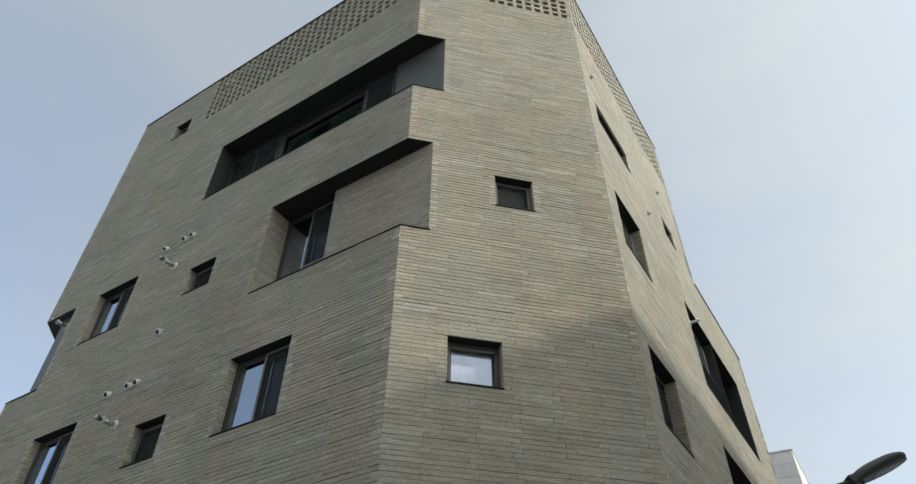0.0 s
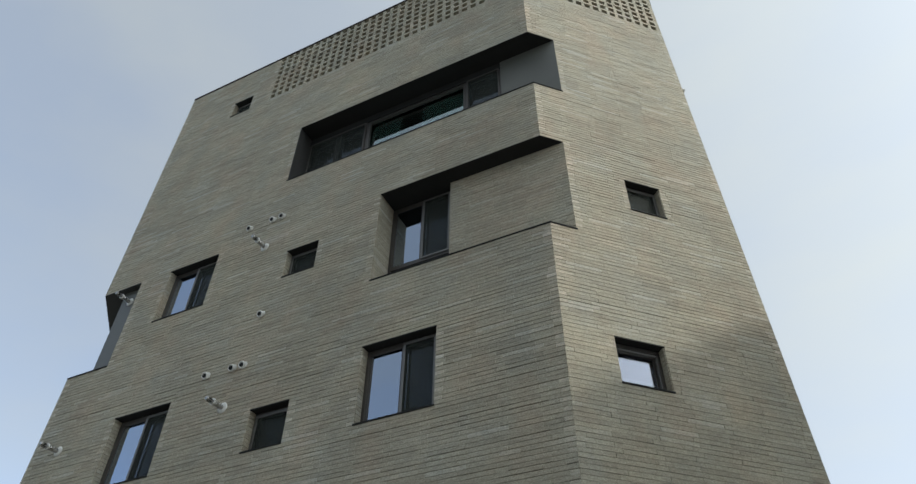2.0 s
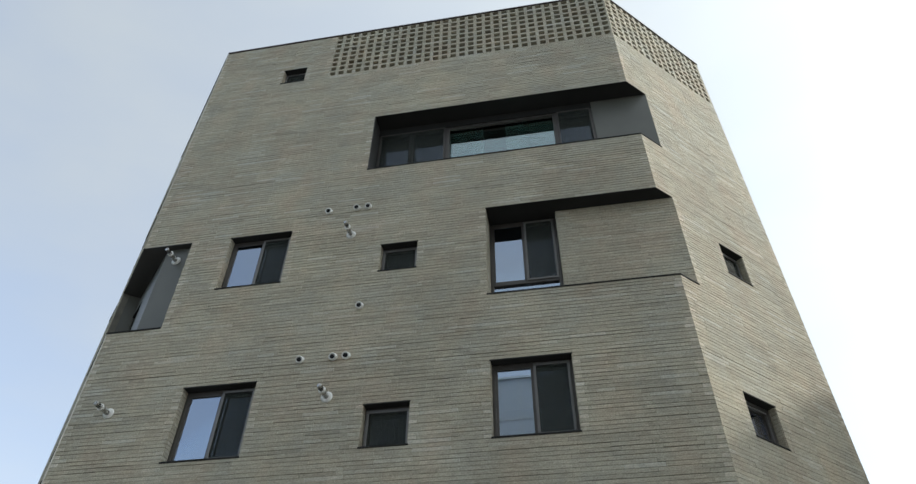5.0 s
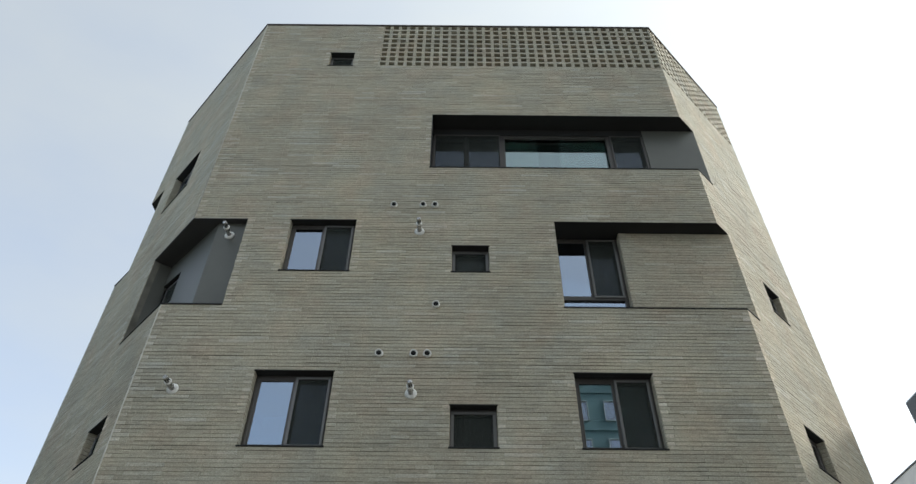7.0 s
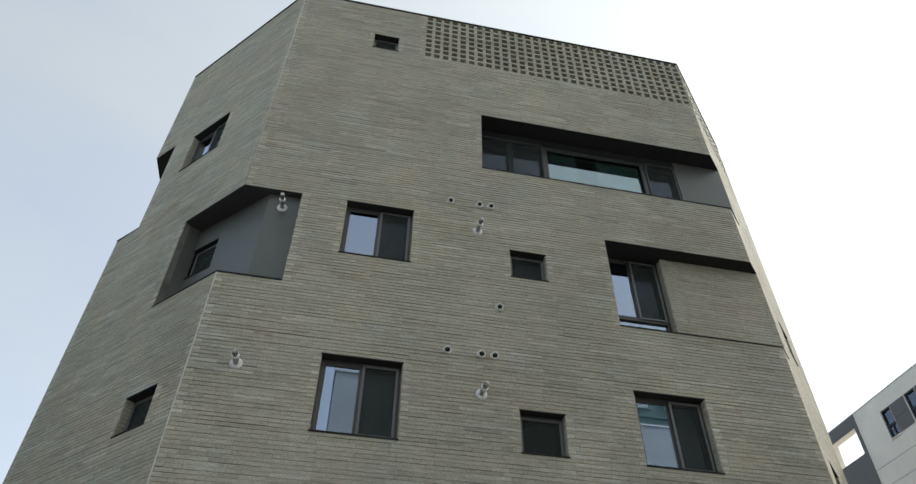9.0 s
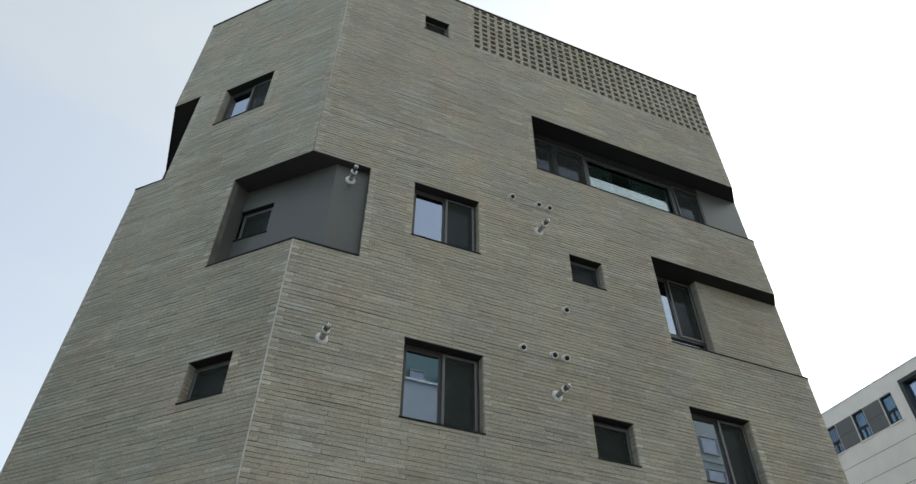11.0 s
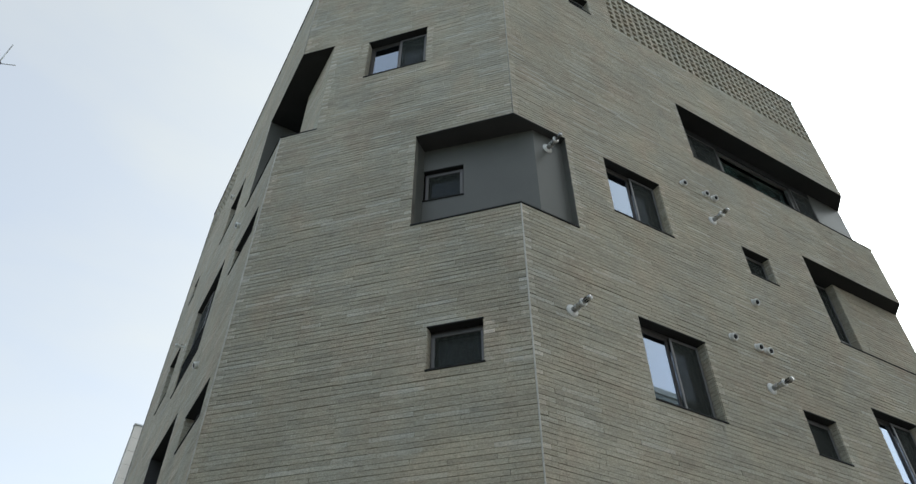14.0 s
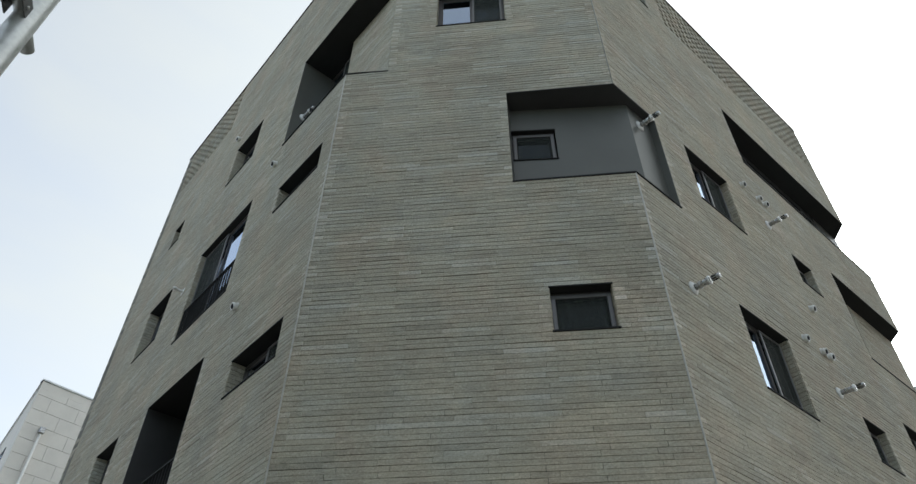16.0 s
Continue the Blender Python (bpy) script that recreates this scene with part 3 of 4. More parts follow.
BRICK_LABEL = "wall of long thin grey-beige bricks in uneven courses"
wall_south = wall_shell("wall", M1, L1, 0.0, ROOF, [*H1, SCR1], 0.015, 0.3, BRICK_LABEL)
wall_southeast = wall_shell("wall", M0, L0, 0.0, ROOF, [*H0, SCR0], 0.015, 0.3, BRICK_LABEL)
wall_east = wall_shell("wall", MR, LR, 0.0, 11.53, HR, 0.015, 0.3, BRICK_LABEL + ", a lower wing at its end")
wall_east_upper = wall_shell("wall", MR, LRH, 11.53, ROOF, [*HR, SCRR], 0.015, 0.3, BRICK_LABEL + " under an open screen")
wall_southwest = wall_shell("wall", M2, L2, 0.0, ROOF, H2, 0.015, 0.3, BRICK_LABEL)
wall_west = wall_shell("wall", M3, L3, 0.0, ROOF, [*H3, SCR3], 0.015, 0.3, BRICK_LABEL)

# plain rear walls that close the tower
MN, LN = wall_frame(P_R1, (-8.0, 12.85))
wall_shell("wall", MN, LN, 11.5, ROOF, [], 0.0, 0.3, "plain rear wall of grey render")
MN2, LN2 = wall_frame((-8.0, 12.85), (-8.0, 16.45))
wall_shell("wall", MN2, LN2, 11.5, ROOF, [], 0.0, 0.3, "plain rear wall of grey render")
MN3, LN3 = wall_frame((-8.0, 16.45), P_F3)
wall_shell("wall", MN3, LN3, 0.0, ROOF, [], 0.0, 0.3, "plain rear wall of grey render")
MN4, LN4 = wall_frame(P_R2, (-8.0, 16.4))
wall_shell("wall", MN4, LN4, 0.0, 11.53, [], 0.0, 0.3, "plain rear wall of grey render")


def inset(points, d):
    """A plan outline (counter-clockwise) moved inwards by d."""
    out = []
    k = len(points)
    for i in range(k):
        p, q, r = Vector(points[i - 1]), Vector(points[i]), Vector(points[(i + 1) % k])
        e, f = (q - p).normalized(), (r - q).normalized()
        n1, n2 = Vector((-e.y, e.x)), Vector((-f.y, f.x))
        b = (n1 + n2) / (1 + n1.dot(n2))
        out.append(tuple(q + b * d))
    return out


PLAN = [P_21, P_10, P_0R, P_R1, (-8.0, 12.85), (-8.0, 16.45), P_F3, P_32]
WING = [(-8.0, 12.85), P_R1, P_R2, (-8.0, 16.4)]
part("roof", slab(inset(PLAN, 0.31), 14.3, 14.5), ROOM, tower, "flat concrete roof behind the brick parapet")
part("roof", slab(inset(WING, 0.31), 11.2, 11.35), ROOM, tower, "flat roof of the lower wing")
for z in (4.6, 7.6, 10.4):
    part("floor", slab(inset(PLAN, 0.31), z, z + 0.15), ROOM, tower, "concrete floor slab")
# rooms behind the windows
part("inner_wall", slab(inset(PLAN, 2.6), 0.0, 14.3), ROOM, tower, "plain plastered inner wall of the rooms")

for a, b in ((P_F3, P_32), (P_32, P_21), (P_21, P_10), (P_10, P_0R), (P_0R, P_R1)):
    m, ln = wall_frame(a, b)
    e = part("coping", boxes((-0.005, ln + 0.005, -0.018, 0.32, ROOF - 0.004, ROOF + 0.03)), COPING, tower, "thin dark brown metal coping")
    e.matrix_local = m
m, ln = wall_frame(P_R1, P_R2)
e = part("coping", boxes((0.0, ln, -0.018, 0.32, 11.53, 11.57)), COPING, tower, "thin dark brown metal coping")
e.matrix_local = m

# ---- windows of the faces ----
for x0, x1, z0, z1 in W1:
    window(M1, x0, x1, z0, z1, 0.13)
for x0, x1, z0, z1 in S1:
    window(M1, x0, x1, z0, z1, 0.12, "small", glass=GLASS_DIM)
window(M0, *S0[0], 0.11, "small", glass=GLASS_DIM)
window(M0, *S0[1], 0.11, "small", screened=False, glass=GLASS_SKY, inner=0.96)
for x0, x1, z0, z1 in WR:
    window(MR, x0, x1, z0, z1, inner=0.9)
for x0, x1, z0, z1 in SR:
    window(MR, x0, x1, z0, z1, 0.18, "small")
for x0, x1, z0, z1 in W2:
    window(M2, x0, x1, z0, z1, 0.13)
for x0, x1, z0, z1 in S2:
    window(M2, x0, x1, z0, z1, 0.12, "small", glass=GLASS_DIM)
for x0, x1, z0, z1 in W3:
    window(M3, x0, x1, z0, z1)
for x0, x1, z0, z1 in S3:
    window(M3, x0, x1, z0, z1, 0.18, "slide" if x1 - x0 > 1 else "small")
window(M3, *C3, 0.1, "slide", flip=True)
railing(M3, C3[0] + 0.01, C3[1] - 0.01, C3[2] + 0.03, C3[2] + 0.66, 0.03)
lined_recess(M3, *E3, 0.95, "deep dark-lined balcony opening in the brick wall", METAL_SHADED)
railing(M3, E3[0] + 0.02, E3[1] - 0.02, E3[2] + 0.03, E3[2] + 0.56, 0.03)
lined_recess(MR, DR[0] + 1.62, DR[1], DR[2], DR[3], 0.95, "deep dark-lined balcony opening in the brick wall", METAL_SHADED)
window(MR, DR[0], DR[0] + 1.62, DR[2], DR[3], 0.2, "slide", inner=0.9)
railing(MR, DR[0] + 0.01, DR[0] + 1.6, DR[2] + 0.03, DR[2] + 0.66)
lined_recess(MR, *ER, 0.95, "deep dark-lined balcony opening in the brick wall", METAL_SHADED)

# ---- strip window on the south face, cut round the corner ----
YS = 5.39
part("soffit", slab([(-9.08, 5.032), (-4.152, 5.032), (-3.794, YS), (-3.794, 5.6), (-9.08, 5.6)], ZT - 0.01, ZT + 0.002), SILL, tower)
part("sill", slab([(-9.09, 5.018), (-4.145, 5.018), (-3.773, YS), (-3.773, 5.6), (-9.09, 5.6)], ZS - 0.006, ZS + 0.014), SILL, tower)
part("side_panel", boxes((-9.08, -9.072, 5.03, 5.55, ZS + 0.014, ZT - 0.01)), METAL_SHADED, tower)
part("back_panel", boxes((-4.85, -3.79, YS, YS + 0.012, ZS + 0.014, ZT - 0.01)), METAL, tower, "dark grey metal panel")
part("fascia", boxes((-9.072, -4.85, YS, YS + 0.02, 12.70, ZT - 0.01)), SILL, tower)
MS = pose(0, YS, 0)
pair = part("window", bars(-9.07, -7.69, ZS + 0.016, 12.70, 0.05, 0.02, 0.08), FRAME, tower, "dark bronze window pair with insect screens in the strip recess")
pair.matrix_local = MS
part("mullion", bevelled(boxes((-8.45, -8.35, 0.03, 0.08, ZS + 0.06, 12.65)), 0.004), FRAME, pair)
part("insect_screen", bars(-9.04, -7.72, ZS + 0.03, 12.69, 0.03, -0.01, 0.012), FRAME, pair, "dark framed insect screen")
for a, b in ((-9.02, -8.45), (-8.35, -7.74)):
    p = part("pane", boxes((a - 0.04, b + 0.05, 0.11, 0.114, ZS + 0.016, 12.86)), GLASS, pair, "clear glass")
    p.visible_shadow = False
q = part("mesh_sheet", boxes((-9.01, -7.75, 0.0, 0.002, ZS + 0.05, 12.66)), SCREEN_THIN, pair, "fine dark mesh")
q.visible_shadow = False
clear = part("window", bars(-7.69, -5.55, ZS + 0.016, 12.70, 0.06, 0.02, 0.08), FRAME, tower, "long fixed green-tinted pane in a dark bronze frame")
clear.matrix_local = MS
p = part("pane", boxes((-7.69, -5.55, 0.11, 0.114, ZS + 0.016, 12.86)), GLASS_GREEN, clear, "green-tinted glass")
p.visible_shadow = False
part("louvre", boxes((-6.96, -6.56, 0.17, 0.19, 11.9, 12.84)), DARK_PAINT, clear, "dark slatted blind behind the glass")
for i in range(11):
    part("slat", boxes((-6.96, -6.56, 0.14, 0.17, 11.95 + 0.075 * i, 11.99 + 0.075 * i)), ZINC, clear)
for a, b in ((-7.64, -7.3), (-7.28, -6.98), (-6.54, -6.1), (-6.08, -5.6)):
    folds = bmesh.new()
    n = 16
    cols = [[folds.verts.new((a + (b - a) * i / n, 0.135 + 0.005 * math.sin(2.6 * i), z)) for z in (ZS + 0.05, 12.85)] for i in range(n + 1)]
    for c, d in zip(cols, cols[1:]):
        folds.faces.new((c[0], d[0], d[1], c[1])).smooth = True
    part("curtain", folds, CURTAIN, clear, "pale curtain behind the glass")
end = part("window", bars(-5.55, -4.85, ZS + 0.016, 12.70, 0.05, 0.02, 0.08), FRAME, tower, "narrow dark bronze sash with an insect screen")
end.matrix_local = MS
p = part("pane", boxes((-5.55, -4.85, 0.11, 0.114, ZS + 0.016, 12.86)), GLASS, end, "clear glass")
p.visible_shadow = False
part("insect_screen", bars(-5.53, -4.88, ZS + 0.03, 12.69, 0.03, -0.01, 0.012), FRAME, end, "grey framed insect screen")
q = part("mesh_sheet", boxes((-5.5, -4.91, 0.0, 0.002, ZS + 0.05, 12.66)), SCREEN_THIN, end, "fine dark mesh")
q.visible_shadow = False

# ---- stepped recess on the south-east corner ----
YT = 5.30
part("soffit", slab([(-6.92, 5.032), (-4.152, 5.032), (-3.884, YT), (-3.884, 5.6), (-6.92, 5.6)], ZB - 0.01, ZB + 0.002), SILL, tower)
part("sill", slab([(-6.93, 5.018), (-4.145, 5.018), (-3.863, YT), (-3.863, 5.6), (-6.93, 5.6)], ZA - 0.008, ZA + 0.012), SILL, tower)
MT, LT = wall_frame((-5.78, YT), (-3.88, YT))
wall_recess = wall_shell("wall", MT, LT, ZA + 0.012, ZB - 0.01, [], 0.010, 0.28, "recessed panel of grey-beige brick under a dark soffit")
window(pose(0, YT, 0), -6.915, -5.79, ZA + 0.0, ZB - 0.012, 0.14, "low", False, label="dark bronze sliding window over a low fixed pane")

# ---- corner niche between the south and south-west faces ----
NB, NF = (-12.63, 5.14), (-13.80, 6.31)
part("soffit", slab([(-14.047, 6.112), (-13.04, 5.022), (-12.12, 5.022), (-12.12, 5.3), (-12.5, 5.3), (-13.66, 6.45)], ZB - 0.01, ZB + 0.002), METAL_SHADED, tower)
part("sill", slab([(-14.055, 6.105), (-13.044, 5.014), (-12.12, 5.014), (-12.12, 5.3), (-12.5, 5.3), (-13.66, 6.45)], ZA - 0.008, ZA + 0.012), SILL, tower)
mb, lb = wall_frame(NF, NB)
wall_shell("back_panel", mb, lb, ZA + 0.012, ZB - 0.01, [(0.01, 0.61, 8.79, 9.425)], 0.0, 0.03, "dark metal back wall of the corner niche", METAL)
mp, lp = wall_frame(NB, (-12.12, 5.14))
e = part("back_panel", boxes((0, lp, 0.0, 0.03, ZA + 0.012, ZB - 0.01)), METAL, tower)
e.matrix_local = mp
mp, lp = wall_frame((-14.049, 6.137), NF)
e = part("side_panel", boxes((0, lp, -0.008, 0.0, ZA + 0.012, ZB - 0.01)), METAL, tower)
e.matrix_local = mp
part("side_panel", boxes((-12.122, -12.112, 5.03, 5.17, ZA + 0.012, ZB - 0.01)), METAL, tower)
window(mb, 0.015, 0.605, 8.795, 9.42, 0.06, "small", label="small dark window in the back of the corner niche")

# ---- notch on the south-west corner ----
XM = -15.23
part("soffit", slab([(-15.669, 7.848), (XM, 7.39), (-14.9, 7.5), (-14.9, 9.68), (-15.672, 9.68)], ZN - 0.01, ZN + 0.002), SILL, tower)
part("sill", slab([(-15.681, 7.84), (XM, 7.375), (-14.9, 7.5), (-14.9, 9.68), (-15.688, 9.68)], ZM - 0.008, ZM + 0.012), SILL, tower)
part("side_panel", boxes((-15.665, -14.9, 9.67, 9.68, ZM + 0.012, ZN - 0.01)), METAL, tower)
MM, LM = wall_frame((XM, 8.72), (XM, 7.39))
wall_notch = wall_shell("wall", MM, LM, ZM + 0.012, ZN - 0.01, [], 0.010, 0.28, "recessed panel of grey-beige brick in the corner notch")
mw, lw = wall_frame((XM, 9.67), (XM, 8.73))
window(mw, 0.0, lw, ZM + 0.01, ZN - 0.01, 0.16, "slide", False, label="dark bronze window deep in the corner notch")


# ---- vents and flues ----
def vent(m, x, z, mat=WHITE, size=1.0, label="small round off-white plastic vent cap on the brick wall"):
    v = thing("wall_vent", label, "vent", m @ pose(x, 0, z, 90, 0, 0) @ Matrix.Diagonal((size, size, size, 1)), "wall vents")
    part("flange", turned([(0.0, 0.0), (0.062, 0.0), (0.062, 0.006), (0.056, 0.01), (0.0, 0.01)], 22), mat, v)
    hood = part("hood", turned([(0.0, -0.02), (0.052, -0.02), (0.056, 0.05), (0.055, 0.062), (0.047, 0.069), (0.039, 0.065), (0.036, 0.05), (0.0, 0.05)], 22), mat, v)
    hood.matrix_local = pose(0, 0, 0, 20, 0, 0)
    # solid black disc: the shade inside the hood put into its colour
    mouth = part("opening", turned([(0.0, 0.066), (0.034, 0.066), (0.0365, 0.052), (0.0, 0.052)], 22), BLACK, hood, "black oval disc for the shaded opening")
    mouth.scale = (1.08, 0.86, 1.0)


def flue(m, x, z, depth=0.0):
    f = thing("boiler_flue", "stainless steel boiler flue with a white wall flange", "flue", m @ pose(x, depth, z, 90 + 2, 0, 0), "boiler flues")
    part("flange", turned([(0.0, 0.0), (0.082, 0.0), (0.084, 0.006), (0.07, 0.018), (0.05, 0.03), (0.0, 0.03)], 24), WHITE, f, "white round wall flange")
    part("pipe", turned([(0.0, 0.02), (0.037, 0.02), (0.037, 0.22), (0.0, 0.22)], 20), STEEL, f)
    part("band", turned([(0.037, 0.085), (0.043, 0.087), (0.043, 0.1), (0.037, 0.102)], 20), STEEL, f)
    part("band", turned([(0.037, 0.17), (0.044, 0.172), (0.044, 0.19), (0.037, 0.192)], 20), STEEL, f)
    part("collar", turned([(0.037, 0.196), (0.05, 0.198), (0.052, 0.205), (0.05, 0.214), (0.037, 0.216)], 20), WHITE, f, "white plastic collar")
    cap = part("cap", turned([(0.0, 0.235), (0.032, 0.235), (0.032, 0.33), (0.028, 0.335), (0.0, 0.335)], 20), STEEL, f)
    for i in range(8):
        a = math.pi * i / 4
        # black strip on the cap, coloured as the shade in a slot
        e = part("slot", boxes((-0.006, 0.006, -0.034, -0.031, 0.245, 0.3)), BLACK, cap)
        e.matrix_local = pose(0, 0, 0, 0, 0, math.degrees(a))


for x, z in ((-9.66, 10.25), (-9.155, 10.26), (-8.95, 10.26), (-8.87, 8.08), (-9.66, 7.19), (-9.165, 7.19), (-8.97, 7.19)):
    vent(M1, u1(x), z)
for x, z in ((-9.19, 9.62), (-9.17, 6.54), (-12.44, 6.58)):
    flue(M1, u1(x), z)
flue(M1, u1(-12.39), 9.6, 0.11)
flue(pose(-15.44, 9.67, 11.63), 0, 0)
for y, z in ((7.7, 13.13), (11.3, 13.14), (9.77, 11.16)):
    vent(MR, ur(y), z, WHITE, 0.8)
for y, z in ((12.3, 13.3), (9.76, 10.29), (9.76, 7.41)):
    vent(M3, u3(y), z)


def bracket(m, x, z):
    b = thing("wall_bracket", "small white metal bracket screwed to the brick", "bracket", m @ pose(x, 0, z))
    part("plate", bevelled(boxes((-0.05, 0.05, -0.01, 0.0, -0.06, 0.06)), 0.003), WHITE, b)
    part("arm", bevelled(boxes((-0.025, 0.025, -0.16, -0.01, -0.015, 0.015)), 0.004), WHITE, b)
    part("cup", turned([(0.0, 0.0), (0.035, 0.0), (0.035, 0.04), (0.02, 0.04), (0.0, 0.03)], 14), WHITE, b).location = (0, -0.15, -0.02)


bracket(MR, ur(11.05), 9.36)
bracket(M3, u3(12.6), 9.36)

# ---- ground ----
g = bmesh.new()
half = 600
steps = 24
gv = [[g.verts.new((-half + 2 * half * i / steps, -half + 2 * half * j / steps, 0)) for j in range(steps + 1)] for i in range(steps + 1)]
for i in range(steps):
    for j in range(steps):
        g.faces.new((gv[i][j], gv[i + 1][j], gv[i + 1][j + 1], gv[i][j + 1]))
tagged(new("ground", mesh_of("ground", g, ASPHALT)), "pale grey concrete paving", "ground", kind="structure")

# ---- white neighbour to the east ----
XE = 7.6
RE = 14.42
east = thing("neighbour_building", "white stone building with a row of windows and grey panels", "building")
ME, LE = wall_frame((XE, 18.65), (XE, 5.0))


def ue(y):
    return 18.65 - y


wins_e = [(ue(15.2), ue(14.73)), (ue(13.99), ue(13.5)), (ue(12.74), ue(12.25)), (ue(11.52), ue(11.04))]
big_e = (ue(10.5), ue(7.6))
void_e = (ue(18.0), ue(16.55), 12.97, 13.96)
holes_e = [(a, b, 12.84, 13.86) for a, b in wins_e] + [(big_e[0], big_e[1], 12.2, 13.95), void_e]
wall_shell("wall", ME, LE, 0.0, RE, holes_e, 0.0, 0.3, "white stone cladding", STONE, east)
for row in ((XE + 0.31, XE + 14, 18.35, 18.65, 0, 12.9), (XE + 13.7, XE + 14, 5.0, 18.35, 0, RE), (XE + 0.31, XE + 13.7, 5.0, 5.3, 0, RE),
            (XE + 0.31, XE + 14, 16.2, 16.5, 12.9, RE)):
    part("wall", boxes(row), STONE, east)
for row in ((XE + 0.31, XE + 13.7, 5.3, 16.2, RE - 0.5, RE - 0.35), (XE + 0.31, XE + 13.7, 16.5, 18.35, 12.75, 12.9)):
    part("roof", boxes(row), STONE, east)
part("coping", boxes((XE - 0.02, XE + 0.33, 5.0, 18.66, RE, RE + 0.035)), GALV, east, "thin grey metal coping")
for a, b in ((0.0, void_e[0]), (void_e[1], ue(16.4))):
    e = part("zinc_panel", boxes((a + 0.004, b - 0.004, -0.03, 0.0, 9.0, RE - 0.004)), ZINC, east, "dark grey metal panel")
    e.matrix_local = ME
e = part("zinc_panel", boxes((void_e[0], void_e[1], -0.03, 0.0, void_e[3], RE - 0.004), (void_e[0], void_e[1], -0.03, 0.0, 9.0, void_e[2])), ZINC, east)
e.matrix_local = ME
for (a, b), (c, d) in zip(wins_e, wins_e[1:]):
    for z0, z1 in ((12.86, 13.34), (13.35, 13.84)):
        e = part("zinc_panel", boxes((b + 0.03, c - 0.03, -0.02, 0.0, z0, z1)), ZINC, east, "dark grey metal panel between windows")
        e.matrix_local = ME
for a, b in wins_e:
    w = part("window", bars(a, b, 12.84, 13.86, 0.05, 0.04, 0.14), DARK_PAINT, east, "narrow dark-framed window")
    w.matrix_local = ME
    part("sash", bars(a + 0.04, b - 0.04, 12.88, 13.28, 0.03, 0.06, 0.11), DARK_PAINT, w)
    part("transom", boxes((a + 0.04, b - 0.04, 0.05, 0.12, 13.28, 13.33)), DARK_PAINT, w)
    p = part("pane", boxes((a + 0.05, b - 0.05, 0.09, 0.095, 12.9, 13.81)), GLASS_TEAL, w)
    part("blind", boxes((a + 0.05, b - 0.05, 0.2, 0.205, 13.33, 13.81)), CURTAIN, w)
    part("inner_frame", bars(a + 0.06, b - 0.06, 13.34, 13.8, 0.03, 0.1, 0.13), BLIND, w, "cream inner frame")
    part("sash_bar", boxes(((a + b) / 2 - 0.02, (a + b) / 2 + 0.02, 0.06, 0.11, 12.9, 13.28)), DARK_PAINT, w)
    part("sill", boxes((a - 0.03, b + 0.03, -0.04, 0.05, 12.8, 12.84)), STONE, w)
w = part("window", bars(big_e[0] - 0.12, big_e[1], 12.1, 14.02, 0.14, -0.06, 0.2), DARK_PAINT, east, "large window in a broad dark frame")
w.matrix_local = ME
part("pane", boxes((big_e[0], big_e[1], 0.12, 0.125, 12.2, 13.95)), GLASS, w)
part("mullion", boxes((big_e[0] + 0.7, big_e[0] + 0.78, 0.06, 0.2, 12.2, 13.95)), DARK_PAINT, w)
for z in (12.24, 11.6, 11.0, 10.4):
    e = part("joint", boxes((ue(16.4), LE, -0.004, 0.0, z, z + 0.012)), ZINC, east)
    e.matrix_local = ME
for y in (14.0, 11.5, 9.0):
    part("roof_lamp", turned([(0.0, 0.0), (0.05, 0.0), (0.05, 0.03), (0.035, 0.06), (0.0, 0.075)], 14), WHITE, east).location = (XE + 0.1, y, RE + 0.05)

# ---- low white building beyond the neighbour ----
low = thing("low_building", "pale stone building with a thin dark coping", "building", pose(8.35, 20.56, 0))
for row in ((0.0, 9.0, 0.0, 0.25, 0.0, 13.14), (0.0, 0.25, 0.25, 10.0, 0.0, 13.14), (8.75, 9.0, 0.25, 10.0, 0.0, 13.14), (0.25, 8.75, 9.75, 10.0, 0.0, 13.14)):
    part("wall", boxes(row), STONE, low)
part("roof", boxes((0.25, 8.75, 0.25, 9.75, 12.8, 12.95)), STONE, low)
for row in ((-0.03, 9.03, -0.03, 0.28, 13.14, 13.2), (-0.03, 0.28, 0.28, 10.03, 13.14, 13.2)):
    part("coping", boxes(row), ZINC, low, "thin dark metal coping")

# ---- white panelled building to the north ----
north = thing("panelled_building", "white building clad in large stone panels with a downpipe", "building")
NA, NC = (-15.08, 30.46), (-2.87, 32.3)
RN = 15.98
MNB, LNB = wall_frame(NA, NC)
MNW, LNW = wall_frame((-14.5, 43.0), NA)
MNE, LNE = wall_frame(NC, (-3.2, 44.0))
for m, ln in ((MNB, LNB), (MNW, LNW), (MNE, LNE)):
    e = part("wall", boxes((0.08, ln - 0.08, 0.03, 0.3, 0, RN)), JOINT, north, "pale joints behind the stone panels")
    e.matrix_local = m
part("roof", slab([NA, NC, (-3.2, 44.0), (-14.5, 43.0)], RN - 0.3, RN - 0.1), STONE, north)
for m, ln in ((MNB, LNB), (MNW, LNW), (MNE, LNE)):
    e = part("coping", boxes((-0.02, ln + 0.02, -0.04, 0.25, RN, RN + 0.06)), GALV, north, "grey metal coping")
    e.matrix_local = m
part("downpipe", tube([(0.0, 0, 0.2), (0.0, 0, 13.98)], 0.05), WHITE, north, "white downpipe").matrix_local = MNB @ pose(0.67, -0.07, 0)
